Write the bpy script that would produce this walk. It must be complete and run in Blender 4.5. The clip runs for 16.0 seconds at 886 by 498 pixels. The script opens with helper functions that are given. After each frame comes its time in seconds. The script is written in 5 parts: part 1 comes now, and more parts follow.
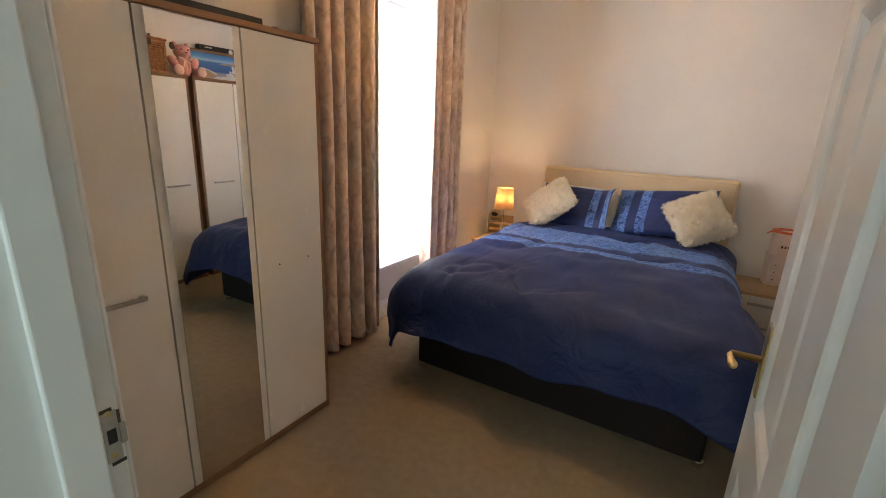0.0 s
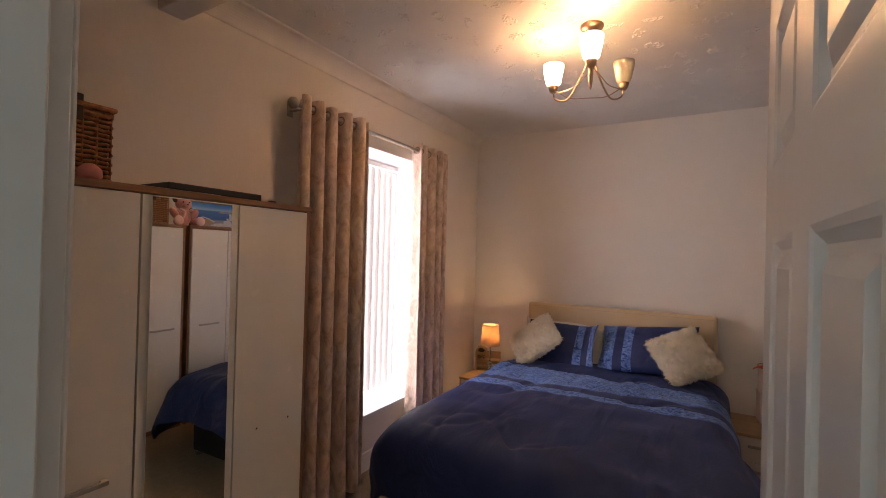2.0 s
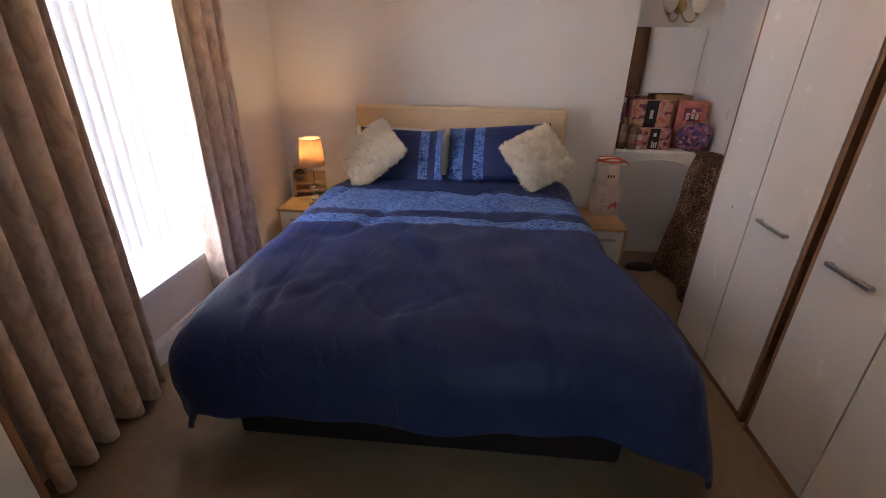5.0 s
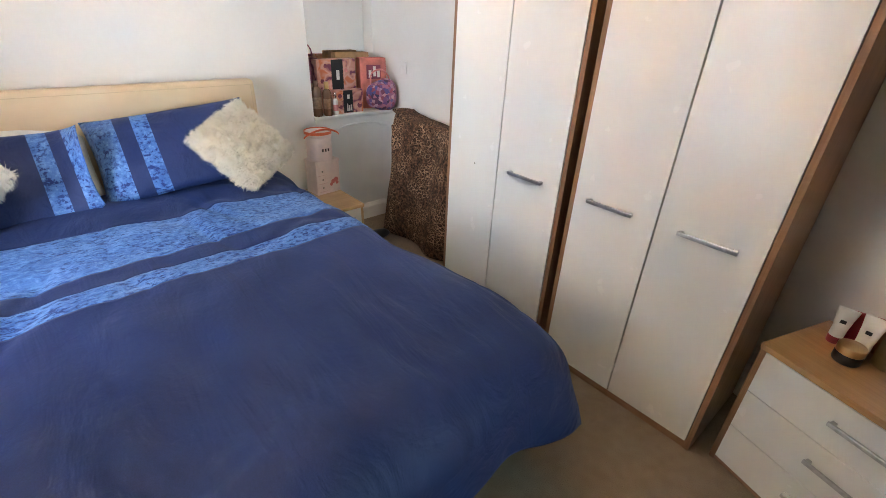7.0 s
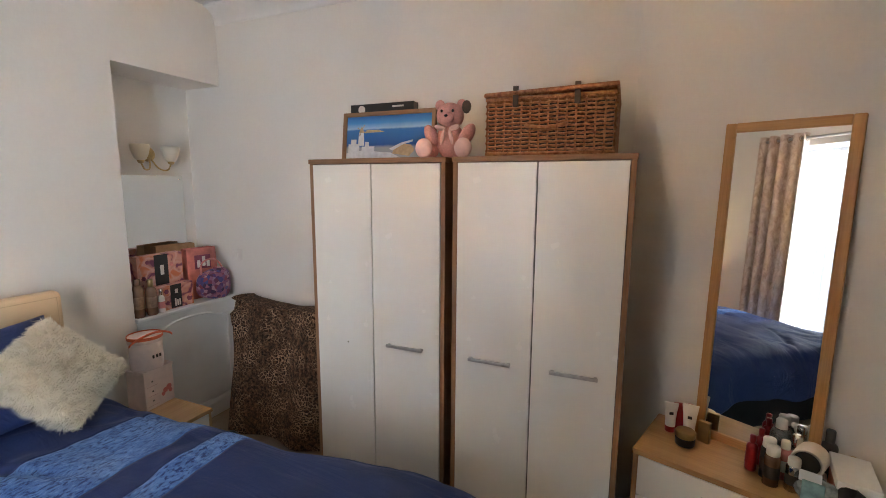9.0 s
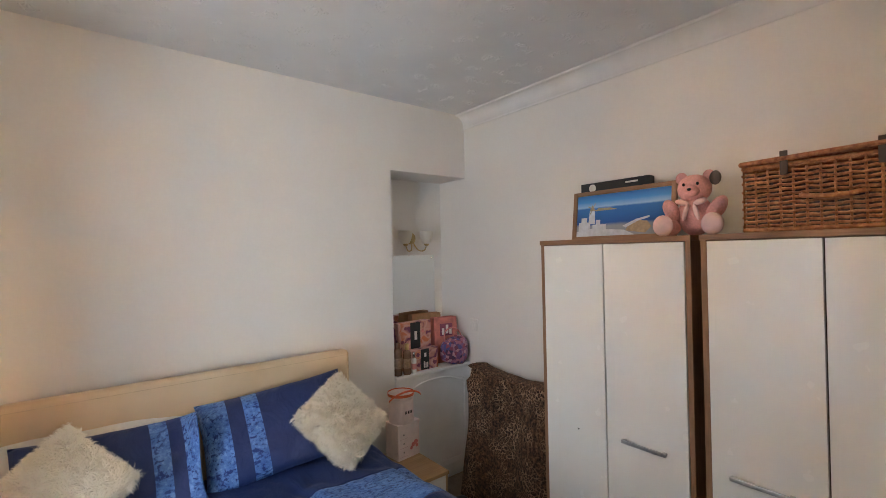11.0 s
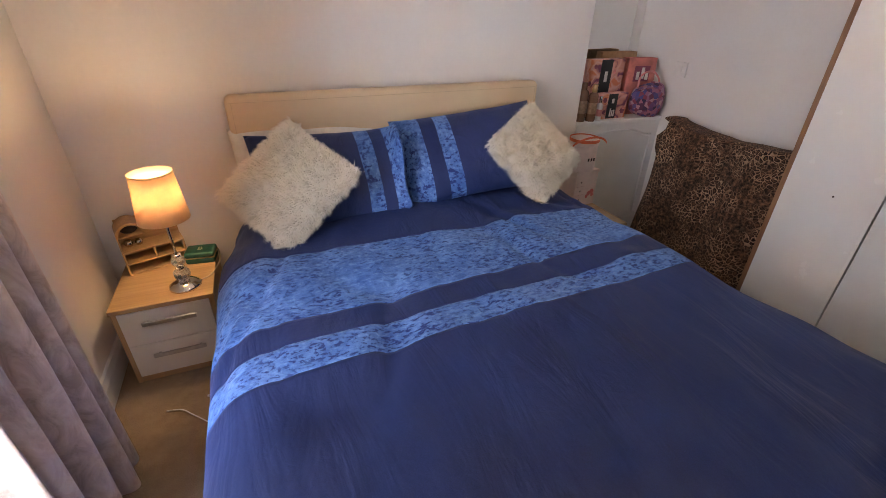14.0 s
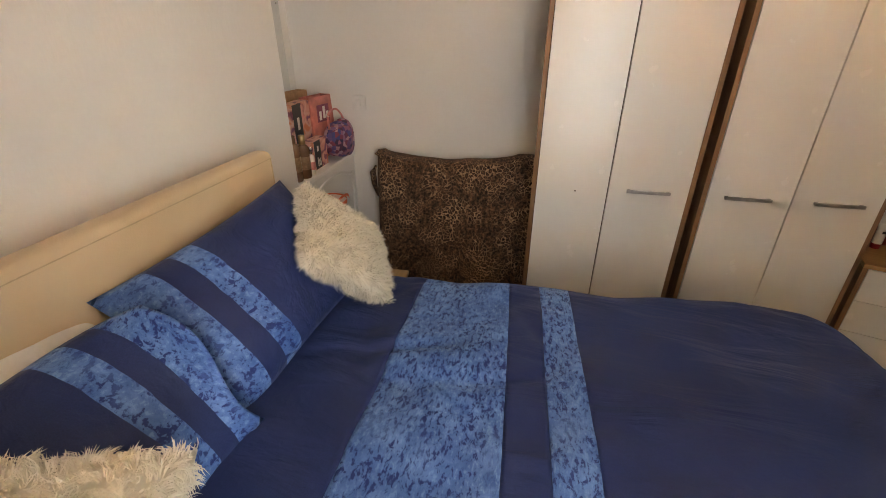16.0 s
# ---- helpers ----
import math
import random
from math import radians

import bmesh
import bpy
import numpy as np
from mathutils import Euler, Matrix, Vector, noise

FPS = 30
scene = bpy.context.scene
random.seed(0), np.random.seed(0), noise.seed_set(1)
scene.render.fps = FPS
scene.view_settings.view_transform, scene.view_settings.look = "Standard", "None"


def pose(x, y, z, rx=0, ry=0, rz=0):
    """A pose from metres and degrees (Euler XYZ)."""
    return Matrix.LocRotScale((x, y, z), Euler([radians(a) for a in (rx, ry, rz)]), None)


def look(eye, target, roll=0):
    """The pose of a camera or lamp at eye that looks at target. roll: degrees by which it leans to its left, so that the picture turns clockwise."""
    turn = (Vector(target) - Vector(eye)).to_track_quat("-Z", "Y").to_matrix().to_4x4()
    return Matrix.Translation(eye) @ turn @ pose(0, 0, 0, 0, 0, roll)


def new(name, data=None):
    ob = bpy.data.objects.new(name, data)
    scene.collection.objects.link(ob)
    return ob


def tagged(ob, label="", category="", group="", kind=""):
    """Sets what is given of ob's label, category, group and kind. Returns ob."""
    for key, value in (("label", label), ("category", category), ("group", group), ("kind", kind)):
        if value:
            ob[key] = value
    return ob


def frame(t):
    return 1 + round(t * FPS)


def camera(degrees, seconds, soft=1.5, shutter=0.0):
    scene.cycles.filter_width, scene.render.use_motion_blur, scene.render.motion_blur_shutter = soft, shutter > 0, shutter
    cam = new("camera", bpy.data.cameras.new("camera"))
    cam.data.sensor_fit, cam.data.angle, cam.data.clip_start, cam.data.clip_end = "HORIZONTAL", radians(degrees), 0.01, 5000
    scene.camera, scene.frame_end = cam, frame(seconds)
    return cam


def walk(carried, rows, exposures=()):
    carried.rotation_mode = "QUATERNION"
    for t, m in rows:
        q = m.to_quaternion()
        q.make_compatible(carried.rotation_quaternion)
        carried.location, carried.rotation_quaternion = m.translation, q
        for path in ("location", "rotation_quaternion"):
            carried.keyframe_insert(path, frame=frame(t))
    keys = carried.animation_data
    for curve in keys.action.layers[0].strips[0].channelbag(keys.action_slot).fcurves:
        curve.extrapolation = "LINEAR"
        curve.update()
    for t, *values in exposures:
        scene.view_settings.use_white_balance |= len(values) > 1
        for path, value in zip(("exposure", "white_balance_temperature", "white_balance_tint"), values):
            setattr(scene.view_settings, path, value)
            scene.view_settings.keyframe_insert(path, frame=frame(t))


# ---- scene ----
cam = camera(90.5, 16.0, soft=0.9)
PATH = [
    (0, (0.331, -0.184, 1.416), (-0.663, 1.466, 0.879), 2.4),
    (0.5, (0.332, -0.187, 1.468), (-0.638, 1.516, 1.069), 2.5),
    (1, (0.333, -0.19, 1.508), (-0.663, 1.533, 1.305), 2.5),
    (1.5, (0.349, -0.197, 1.533), (-0.645, 1.537, 1.457), 1.8),
    (2, (0.358, -0.201, 1.56), (-0.643, 1.531, 1.573), 1.5),
    (2.5, (0.347, -0.201, 1.577), (-0.653, 1.528, 1.672), 1.2),
    (3, (0.27, -0.148, 1.534), (-0.685, 1.609, 1.472), 1.1),
    (3.2, (0.217, -0.118, 1.509), (-0.631, 1.683, 1.315), 1.2),
    (5.3, (-0.192, 0.622, 1.475), (-0.044, 2.423, 0.618), 0.9),
    (5.5, (-0.271, 0.662, 1.469), (0.127, 2.419, 0.601), 0.4),
    (6, (-0.432, 0.72, 1.501), (0.388, 2.3, 0.591), 0.5),
    (6.5, (-0.424, 0.886, 1.467), (0.562, 2.357, 0.537), 1.4),
    (7, (-0.403, 1.144, 1.476), (0.775, 2.454, 0.53), 2.6),
    (7.5, (-0.474, 1.293, 1.532), (0.972, 2.355, 0.647), 2.5),
    (8, (-0.575, 1.351, 1.57), (1.101, 2.22, 0.909), 1.8),
    (8.2, (-0.619, 1.367, 1.57), (1.12, 2.181, 1.012), 2.2),
    (10.3, (-0.698, 1.37, 1.698), (1.091, 2.263, 1.718), -0.6),
    (10.5, (-0.712, 1.383, 1.689), (1.016, 2.39, 1.726), -0.7),
    (11, (-0.687, 1.366, 1.687), (0.555, 2.934, 1.7), -1.2),
    (11.5, (-0.618, 1.342, 1.613), (0.032, 3.227, 1.464), -0.6),
    (12, (-0.601, 1.334, 1.589), (-0.193, 3.262, 1.246), -0.2),
    (12.5, (-0.582, 1.345, 1.578), (-0.189, 3.233, 1.045), 0.4),
    (13, (-0.644, 1.404, 1.547), (-0.207, 3.23, 0.857), 1.2),
    (13.5, (-0.776, 1.556, 1.549), (-0.13, 3.255, 0.714), 2.6),
    (14, (-0.895, 1.742, 1.46), (-0.215, 3.348, 0.481), 1.1),
    (14.5, (-1.023, 2.113, 1.507), (-0.159, 3.536, 0.399), 2.4),
    (15, (-1.068, 2.318, 1.491), (0.177, 3.464, 0.425), 2.8),
    (15.5, (-1.089, 2.56, 1.536), (0.495, 3.249, 0.528), 2.7),
    (16, (-0.979, 2.826, 1.53), (0.766, 3.195, 0.626), 0.2),
]
# seconds, stops, white balance (kelvin, tint)
EXPOSURE = [(0, 1.58, 8200, 25), (1, 0.75, 9900, 41), (2.5, 0.62, 8200, 40), (3.2, 0.77, 7900, 36), (5.3, 1.1, 7200, 31), (6, 1.89, 6900, 25), (7, 2.4, 6500, 15), (8, 1.95, 6900, 17), (10.5, 1.52, 6800, 17), (11.5, 1.45, 7000, 19), (12.5, 1.36, 7100, 25), (14.5, 1.54, 7000, 28), (16, 1.57, 8800, 21)]
walk(cam, [(t, look(eye, target, roll)) for t, eye, target, roll in PATH], EXPOSURE)

# ---- light and exposure ----
world = bpy.data.worlds.new("world")
scene.world = world
world.use_nodes = True
_nt = world.node_tree
_sky = _nt.nodes.new("ShaderNodeTexSky")
_sky.sky_type = "NISHITA"
_sky.sun_disc = False
_sky.sun_elevation, _sky.sun_rotation = radians(38), radians(60)
_nt.links.new(_sky.outputs[0], _nt.nodes["Background"].inputs[0])
_nt.nodes["Background"].inputs[1].default_value = 0.12

_sun = new("sun", bpy.data.lights.new("sun", "SUN"))
_sun.data.energy, _sun.data.angle, _sun.data.color = 1.0, radians(12), (1, 0.95, 0.88)
_sun.matrix_world = look((6, 4, 6), (0, 0, 0))


def area_lamp(name, eye, target, w, h, power, colour):
    ob = new(name, bpy.data.lights.new(name, "AREA"))
    ob.data.shape, ob.data.size, ob.data.size_y = "RECTANGLE", w, h
    ob.data.energy, ob.data.color = power, colour
    ob.matrix_world = look(eye, target)
    return ob


def bulb_lamp(name, at, power, colour, radius=0.025):
    ob = new(name, bpy.data.lights.new(name, "POINT"))
    ob.data.energy, ob.data.color, ob.data.shadow_soft_size = power, colour, radius
    ob.location = at
    return ob


WIN_Y0, WIN_Y1, WIN_Z0, WIN_Z1 = 1.74, 2.93, 0.40, 2.29   # clear opening of the window
area_lamp("window_daylight", (-1.985, 2.335, 1.34), (0, 2.335, 1.3), 1.14, 1.80, 42, (0.66, 0.805, 0.94))
area_lamp("hall_daylight", (0.05, -1.57, 1.45), (0.05, 0, 1.35), 1.0, 1.4, 8, (0.48, 0.83, 0.95))
WARM = (1.0, 0.79, 0.42)

# ---- materials ----


def rgb(c):
    return (*c, 1.0)


class Mat:
    """A node material with a principled shader and a few short ways to add grain."""

    def __init__(self, name, colour, rough=0.5, metal=0.0, spec=0.5):
        self.m = bpy.data.materials.new(name)
        self.m.use_nodes = True
        self.nt = self.m.node_tree
        self.p = self.nt.nodes["Principled BSDF"]
        self.p.inputs["Base Color"].default_value = rgb(colour)
        self.p.inputs["Roughness"].default_value = rough
        self.p.inputs["Metallic"].default_value = metal
        self.p.inputs["Specular IOR Level"].default_value = spec
        self.co = None

    def coords(self, scale=(1, 1, 1), rot=(0, 0, 0)):
        tc = self.nt.nodes.new("ShaderNodeTexCoord")
        mp = self.nt.nodes.new("ShaderNodeMapping")
        mp.inputs["Scale"].default_value = scale
        mp.inputs["Rotation"].default_value = rot
        self.nt.links.new(tc.outputs["Object"], mp.inputs[0])
        return mp.outputs[0]

    def noise(self, scale, detail=3, rough=0.5, stretch=(1, 1, 1), dist=0.0):
        n = self.nt.nodes.new("ShaderNodeTexNoise")
        n.inputs["Scale"].default_value = scale
        n.inputs["Detail"].default_value = detail
        n.inputs["Roughness"].default_value = rough
        n.inputs["Distortion"].default_value = dist
        self.nt.links.new(self.coords(stretch), n.inputs["Vector"])
        return n.outputs["Fac"]

    def voronoi(self, scale, stretch=(1, 1, 1), feature="F1"):
        n = self.nt.nodes.new("ShaderNodeTexVoronoi")
        n.feature = feature
        n.inputs["Scale"].default_value = scale
        self.nt.links.new(self.coords(stretch), n.inputs["Vector"])
        return n.outputs["Distance"]

    def ramp(self, fac, stops):
        r = self.nt.nodes.new("ShaderNodeValToRGB")
        els = r.color_ramp.elements
        els[0].position, els[0].color = stops[0][0], rgb(stops[0][1])
        els[1].position, els[1].color = stops[-1][0], rgb(stops[-1][1])
        for pos, c in stops[1:-1]:
            e = els.new(pos)
            e.color = rgb(c)
        self.nt.links.new(fac, r.inputs[0])
        return r.outputs[0]

    def mix(self, fac, a, b, kind="MIX"):
        x = self.nt.nodes.new("ShaderNodeMix")
        x.data_type, x.blend_type = "RGBA", kind
        for sock, v in ((x.inputs[0], fac), (x.inputs[6], a), (x.inputs[7], b)):
            if isinstance(v, (int, float)):
                sock.default_value = v
            elif isinstance(v, tuple):
                sock.default_value = rgb(v)
            else:
                self.nt.links.new(v, sock)
        return x.outputs[2]

    def math(self, op, a, b=0.0):
        x = self.nt.nodes.new("ShaderNodeMath")
        x.operation = op
        for sock, v in ((x.inputs[0], a), (x.inputs[1], b)):
            if isinstance(v, (int, float)):
                sock.default_value = v
            else:
                self.nt.links.new(v, sock)
        return x.outputs[0]

    def colour(self, sock):
        self.nt.links.new(sock, self.p.inputs["Base Color"])
        return self

    def rough(self, sock):
        self.nt.links.new(sock, self.p.inputs["Roughness"])
        return self

    def bump(self, sock, strength=0.3, dist=0.01):
        b = self.nt.nodes.new("ShaderNodeBump")
        b.inputs["Strength"].default_value = strength
        b.inputs["Distance"].default_value = dist
        self.nt.links.new(sock, b.inputs["Height"])
        last = self.p.inputs["Normal"]
        if last.is_linked:
            self.nt.links.new(last.links[0].from_socket, b.inputs["Normal"])
        self.nt.links.new(b.outputs[0], last)
        return self

    def translucent(self, colour, share):
        tr = self.nt.nodes.new("ShaderNodeBsdfTranslucent")
        tr.inputs[0].default_value = rgb(colour)
        mx = self.nt.nodes.new("ShaderNodeMixShader")
        mx.inputs[0].default_value = share
        out = self.nt.nodes["Material Output"]
        self.nt.links.new(self.p.outputs[0], mx.inputs[1])
        self.nt.links.new(tr.outputs[0], mx.inputs[2])
        self.nt.links.new(mx.outputs[0], out.inputs[0])
        return self

    def glow(self, colour, strength):
        self.p.inputs["Emission Color"].default_value = rgb(colour)
        self.p.inputs["Emission Strength"].default_value = strength
        return self


def plain(name, colour, rough=0.5, metal=0.0, spec=0.5, grain=0.08, scale=30, bump=0.0):
    """A simple surface with a little uneven tone and gloss."""
    m = Mat(name, colour, rough, metal, spec)
    n = m.noise(scale, 4)
    dark = tuple(c * (1 - grain) for c in colour)
    light = tuple(min(1, c * (1 + grain)) for c in colour)
    m.colour(m.ramp(n, [(0.3, dark), (0.7, light)]))
    if bump:
        m.bump(m.noise(scale * 4, 3), bump, 0.004)
    return m.m


def make_wallpaper():
    m = Mat("wallpaper", (0.74, 0.70, 0.66), 0.85, 0, 0.25)
    big = m.noise(1.3, 3)
    fine = m.noise(70, 4, 0.6)
    c = m.ramp(big, [(0.3, (0.785, 0.735, 0.680)), (0.7, (0.835, 0.790, 0.735))])
    m.colour(m.mix(0.10, c, m.ramp(fine, [(0.3, (0.68, 0.63, 0.58)), (0.7, (0.86, 0.83, 0.79))])))
    m.bump(m.noise(45, 4, 0.6, (1, 1, 0.22)), 0.22, 0.004)
    m.bump(m.noise(160, 3), 0.12, 0.002)
    return m.m


def make_ceiling():
    m = Mat("textured_ceiling_paint", (0.72, 0.71, 0.70), 0.8, 0, 0.3)
    big = m.noise(2.0, 3)
    m.colour(m.ramp(big, [(0.3, (0.68, 0.67, 0.66)), (0.7, (0.76, 0.75, 0.74))]))
    m.bump(m.noise(60, 3), 0.12, 0.003)
    return m.m


def make_carpet():
    m = Mat("beige_carpet", (0.30, 0.225, 0.155), 0.95, 0, 0.1)
    big = m.noise(2.2, 4)
    tuft = m.noise(260, 2)
    blotch = m.noise(22, 4, 0.65)
    a = m.ramp(big, [(0.3, (0.30, 0.205, 0.125)), (0.7, (0.38, 0.265, 0.165))])
    b = m.mix(0.28, a, m.ramp(blotch, [(0.35, (0.2, 0.145, 0.095)), (0.65, (0.45, 0.36, 0.27))]))
    m.colour(m.mix(0.32, b, m.ramp(tuft, [(0.3, (0.14, 0.10, 0.065)), (0.7, (0.5, 0.4, 0.3))])))
    m.bump(tuft, 0.7, 0.006)
    m.bump(blotch, 0.25, 0.01)
    return m.m


def make_wood(name, dark, light, along, rough=0.45, scale=5.0):
    """Straight-grained oak effect; along: the axis of the grain."""
    m = Mat(name, light, rough, 0, 0.4)
    st = tuple(0.09 if i == along else 1.0 for i in range(3))
    g = m.noise(scale * 7, 5, 0.6, st, 0.6)
    f = m.noise(scale * 42, 3, 0.6, tuple(0.03 if i == along else 1.0 for i in range(3)))
    c = m.ramp(g, [(0.3, dark), (0.5, tuple((a + b) / 2 for a, b in zip(dark, light))), (0.72, light)])
    m.colour(m.mix(0.25, c, m.ramp(f, [(0.35, tuple(v * 0.7 for v in dark)), (0.65, light)])))
    m.bump(f, 0.08, 0.002)
    return m.m


def make_gloss_white():
    m = Mat("white_gloss_board", (0.76, 0.73, 0.68), 0.16, 0, 0.5)
    n = m.noise(3, 3)
    m.colour(m.ramp(n, [(0.3, (0.83, 0.805, 0.755)), (0.7, (0.86, 0.835, 0.785))]))
    m.rough(m.ramp(m.noise(9, 4), [(0.3, (0.17, 0.17, 0.17)), (0.7, (0.28, 0.28, 0.28))]))
    m.bump(m.noise(2.5, 2), 0.03, 0.01)
    return m.m


def make_paint():
    m = Mat("white_gloss_paint", (0.78, 0.77, 0.75), 0.32, 0, 0.5)
    n = m.noise(6, 4)
    m.colour(m.ramp(n, [(0.3, (0.74, 0.73, 0.71)), (0.7, (0.80, 0.79, 0.775))]))
    m.bump(m.noise(50, 3, 0.5, (1, 1, 0.15)), 0.06, 0.002)
    return m.m


def make_navy():
    m = Mat("navy_cotton", (0.014, 0.022, 0.10), 0.54, 0, 0.3)
    n = m.noise(4, 4)
    w = m.noise(420, 2)
    c = m.ramp(n, [(0.3, (0.0105, 0.0225, 0.086)), (0.7, (0.017, 0.036, 0.128))])
    m.colour(m.mix(0.2, c, m.ramp(w, [(0.3, (0.009, 0.014, 0.06)), (0.7, (0.036, 0.056, 0.20))])))
    m.p.inputs["Sheen Weight"].default_value = 0.10
    m.p.inputs["Sheen Roughness"].default_value = 0.4
    m.p.inputs["Sheen Tint"].default_value = rgb((0.30, 0.42, 0.95))
    m.bump(w, 0.1, 0.002)
    m.bump(m.noise(7, 4, 0.5, (1, 0.22, 1), 1.0), 0.55, 0.03)
    m.bump(m.noise(34, 4, 0.55, dist=0.8), 0.24, 0.006)
    return m.m


def make_velvet():
    m = Mat("blue_crushed_velvet", (0.06, 0.16, 0.42), 0.5, 0, 0.4)
    fine = m.noise(58, 5, 0.66, (0.8, 1.5, 1), 0.35)
    patch = m.noise(3.6, 3, 0.6, (1, 1.3, 1), 0.8)
    soft = m.noise(14, 4, 0.6, dist=0.6)
    base = m.ramp(soft, [(0.32, (0.038, 0.120, 0.37)), (0.5, (0.068, 0.180, 0.47)), (0.70, (0.125, 0.270, 0.59))])
    fleck = m.ramp(fine, [(0.42, (1, 1, 1)), (0.48, (0, 0, 0))])
    where = m.ramp(patch, [(0.38, (0.35, 0.35, 0.35)), (0.52, (1, 1, 1))])
    dark = m.math("MULTIPLY", fleck, where)
    # highlights of the crushed pile, painted into the colour as paler flecks
    glint = m.math("MULTIPLY", m.ramp(fine, [(0.56, (0, 0, 0)), (0.66, (1, 1, 1))]), 0.35)
    c = m.mix(glint, base, (0.27, 0.48, 0.80))
    m.colour(m.mix(dark, c, (0.007, 0.030, 0.165)))
    m.rough(m.ramp(fine, [(0.40, (0.66, 0.66, 0.66)), (0.62, (0.40, 0.40, 0.40))]))
    m.p.inputs["Sheen Weight"].default_value = 0.3
    m.p.inputs["Sheen Roughness"].default_value = 0.35
    m.p.inputs["Sheen Tint"].default_value = rgb((0.40, 0.62, 1.0))
    m.bump(fine, 0.5, 0.008)
    m.bump(soft, 0.4, 0.010)
    return m.m


def make_curtain():
    m = Mat("taupe_crushed_velvet", (0.30, 0.24, 0.20), 0.6, 0, 0.3)
    patch = m.noise(16, 5, 0.66, (1, 1, 0.55), 1.0)
    m.colour(m.ramp(patch, [(0.34, (0.50, 0.355, 0.275)), (0.5, (0.70, 0.535, 0.435)), (0.66, (0.84, 0.70, 0.60))]))
    m.p.inputs["Sheen Weight"].default_value = 0.5
    m.p.inputs["Sheen Roughness"].default_value = 0.4
    m.bump(patch, 0.3, 0.006)
    m.translucent((0.70, 0.60, 0.52), 0.07)
    return m.m


def make_leather():
    m = Mat("cream_faux_leather", (0.62, 0.47, 0.30), 0.42, 0, 0.45)
    n = m.noise(4, 3)
    m.colour(m.ramp(n, [(0.3, (0.63, 0.45, 0.275)), (0.7, (0.70, 0.52, 0.335))]))
    m.bump(m.voronoi(260), 0.12, 0.002)
    m.bump(m.noise(7, 3), 0.12, 0.01)
    return m.m


def make_leopard():
    m = Mat("leopard_print_fleece", (0.3, 0.2, 0.11), 0.85, 0, 0.2)
    vor = m.nt.nodes.new("ShaderNodeTexVoronoi")
    vor.inputs["Scale"].default_value = 48
    warp = m.nt.nodes.new("ShaderNodeTexNoise")
    warp.inputs["Scale"].default_value = 14
    base = m.coords()
    m.nt.links.new(base, warp.inputs["Vector"])
    off = m.nt.nodes.new("ShaderNodeVectorMath")
    off.operation = "MULTIPLY_ADD"
    off.inputs[1].default_value = (0.06, 0.06, 0.06)
    m.nt.links.new(warp.outputs["Color"], off.inputs[0])
    m.nt.links.new(base, off.inputs[2])
    m.nt.links.new(off.outputs[0], vor.inputs["Vector"])
    vor.feature = "DISTANCE_TO_EDGE"
    spot = m.ramp(vor.outputs["Distance"], [(0.0, (0.54, 0.36, 0.24)), (0.05, (0.36, 0.21, 0.125)), (0.11, (0.022, 0.013, 0.010)), (0.24, (0.026, 0.015, 0.011)), (0.33, (0.15, 0.075, 0.040)), (1.0, (0.16, 0.080, 0.044))])
    brown = m.ramp(m.noise(48, 4, 0.65), [(0.38, (0.018, 0.011, 0.008)), (0.5, (0.070, 0.036, 0.022)), (0.66, (0.24, 0.120, 0.066))])
    broken = m.ramp(m.noise(7, 3, 0.6), [(0.42, (0.10, 0.10, 0.10)), (0.60, (1.0, 1.0, 1.0))])
    m.colour(m.mix(broken, brown, spot))
    m.bump(m.noise(120, 3), 0.2, 0.004)
    return m.m


WALLPAPER, CEILING_PAINT, CARPET = make_wallpaper(), make_ceiling(), make_carpet()
GLOSS_WHITE, PAINT, NAVY, VELVET = make_gloss_white(), make_paint(), make_navy(), make_velvet()
CURTAIN, LEATHER, LEOPARD = make_curtain(), make_leather(), make_leopard()
OAK_Z = make_wood("oak_upright", (0.24, 0.112, 0.055), (0.38, 0.205, 0.108), 2)
OAK_X = make_wood("oak_across", (0.24, 0.112, 0.055), (0.38, 0.205, 0.108), 0)
OAK_Y = make_wood("oak_along", (0.24, 0.112, 0.055), (0.38, 0.205, 0.108), 1)
BEECH_X = make_wood("beech_top", (0.42, 0.25, 0.115), (0.55, 0.355, 0.18), 0, 0.4, 4)
BEECH_Z = make_wood("beech_upright", (0.42, 0.25, 0.115), (0.55, 0.355, 0.18), 2, 0.4, 4)
PINE_Z = make_wood("pine_upright", (0.46, 0.21, 0.072), (0.63, 0.345, 0.135), 2, 0.4, 4)
STEEL = plain("brushed_steel", (0.5, 0.48, 0.46), 0.32, 1.0, grain=0.12, scale=60)
BRASS = plain("worn_brass", (0.62, 0.45, 0.22), 0.28, 1.0, grain=0.2)
CHROME = plain("chrome", (0.75, 0.74, 0.72), 0.10, 1.0, grain=0.05)
COPPER = plain("satin_bronze", (0.42, 0.30, 0.22), 0.35, 1.0, grain=0.12)
MIRROR = Mat("mirror_silver", (0.86, 0.88, 0.87), 0.015, 1.0).m
DARK_FABRIC = plain("dark_brown_divan_fabric", (0.013, 0.008, 0.0075), 0.9, grain=0.25, scale=90, bump=0.2)
BLACK = plain("black_plastic", (0.015, 0.015, 0.016), 0.4, grain=0.2)
DARK = plain("shadow_gap_board", (0.06, 0.04, 0.028), 0.7, grain=0.2)
UPVC = plain("white_upvc", (0.82, 0.83, 0.84), 0.3, grain=0.03)
SILL = plain("white_sill_paint", (0.80, 0.81, 0.82), 0.35, grain=0.04)
LINEN = plain("white_cotton", (0.72, 0.68, 0.62), 0.85, grain=0.06, scale=40, bump=0.15)
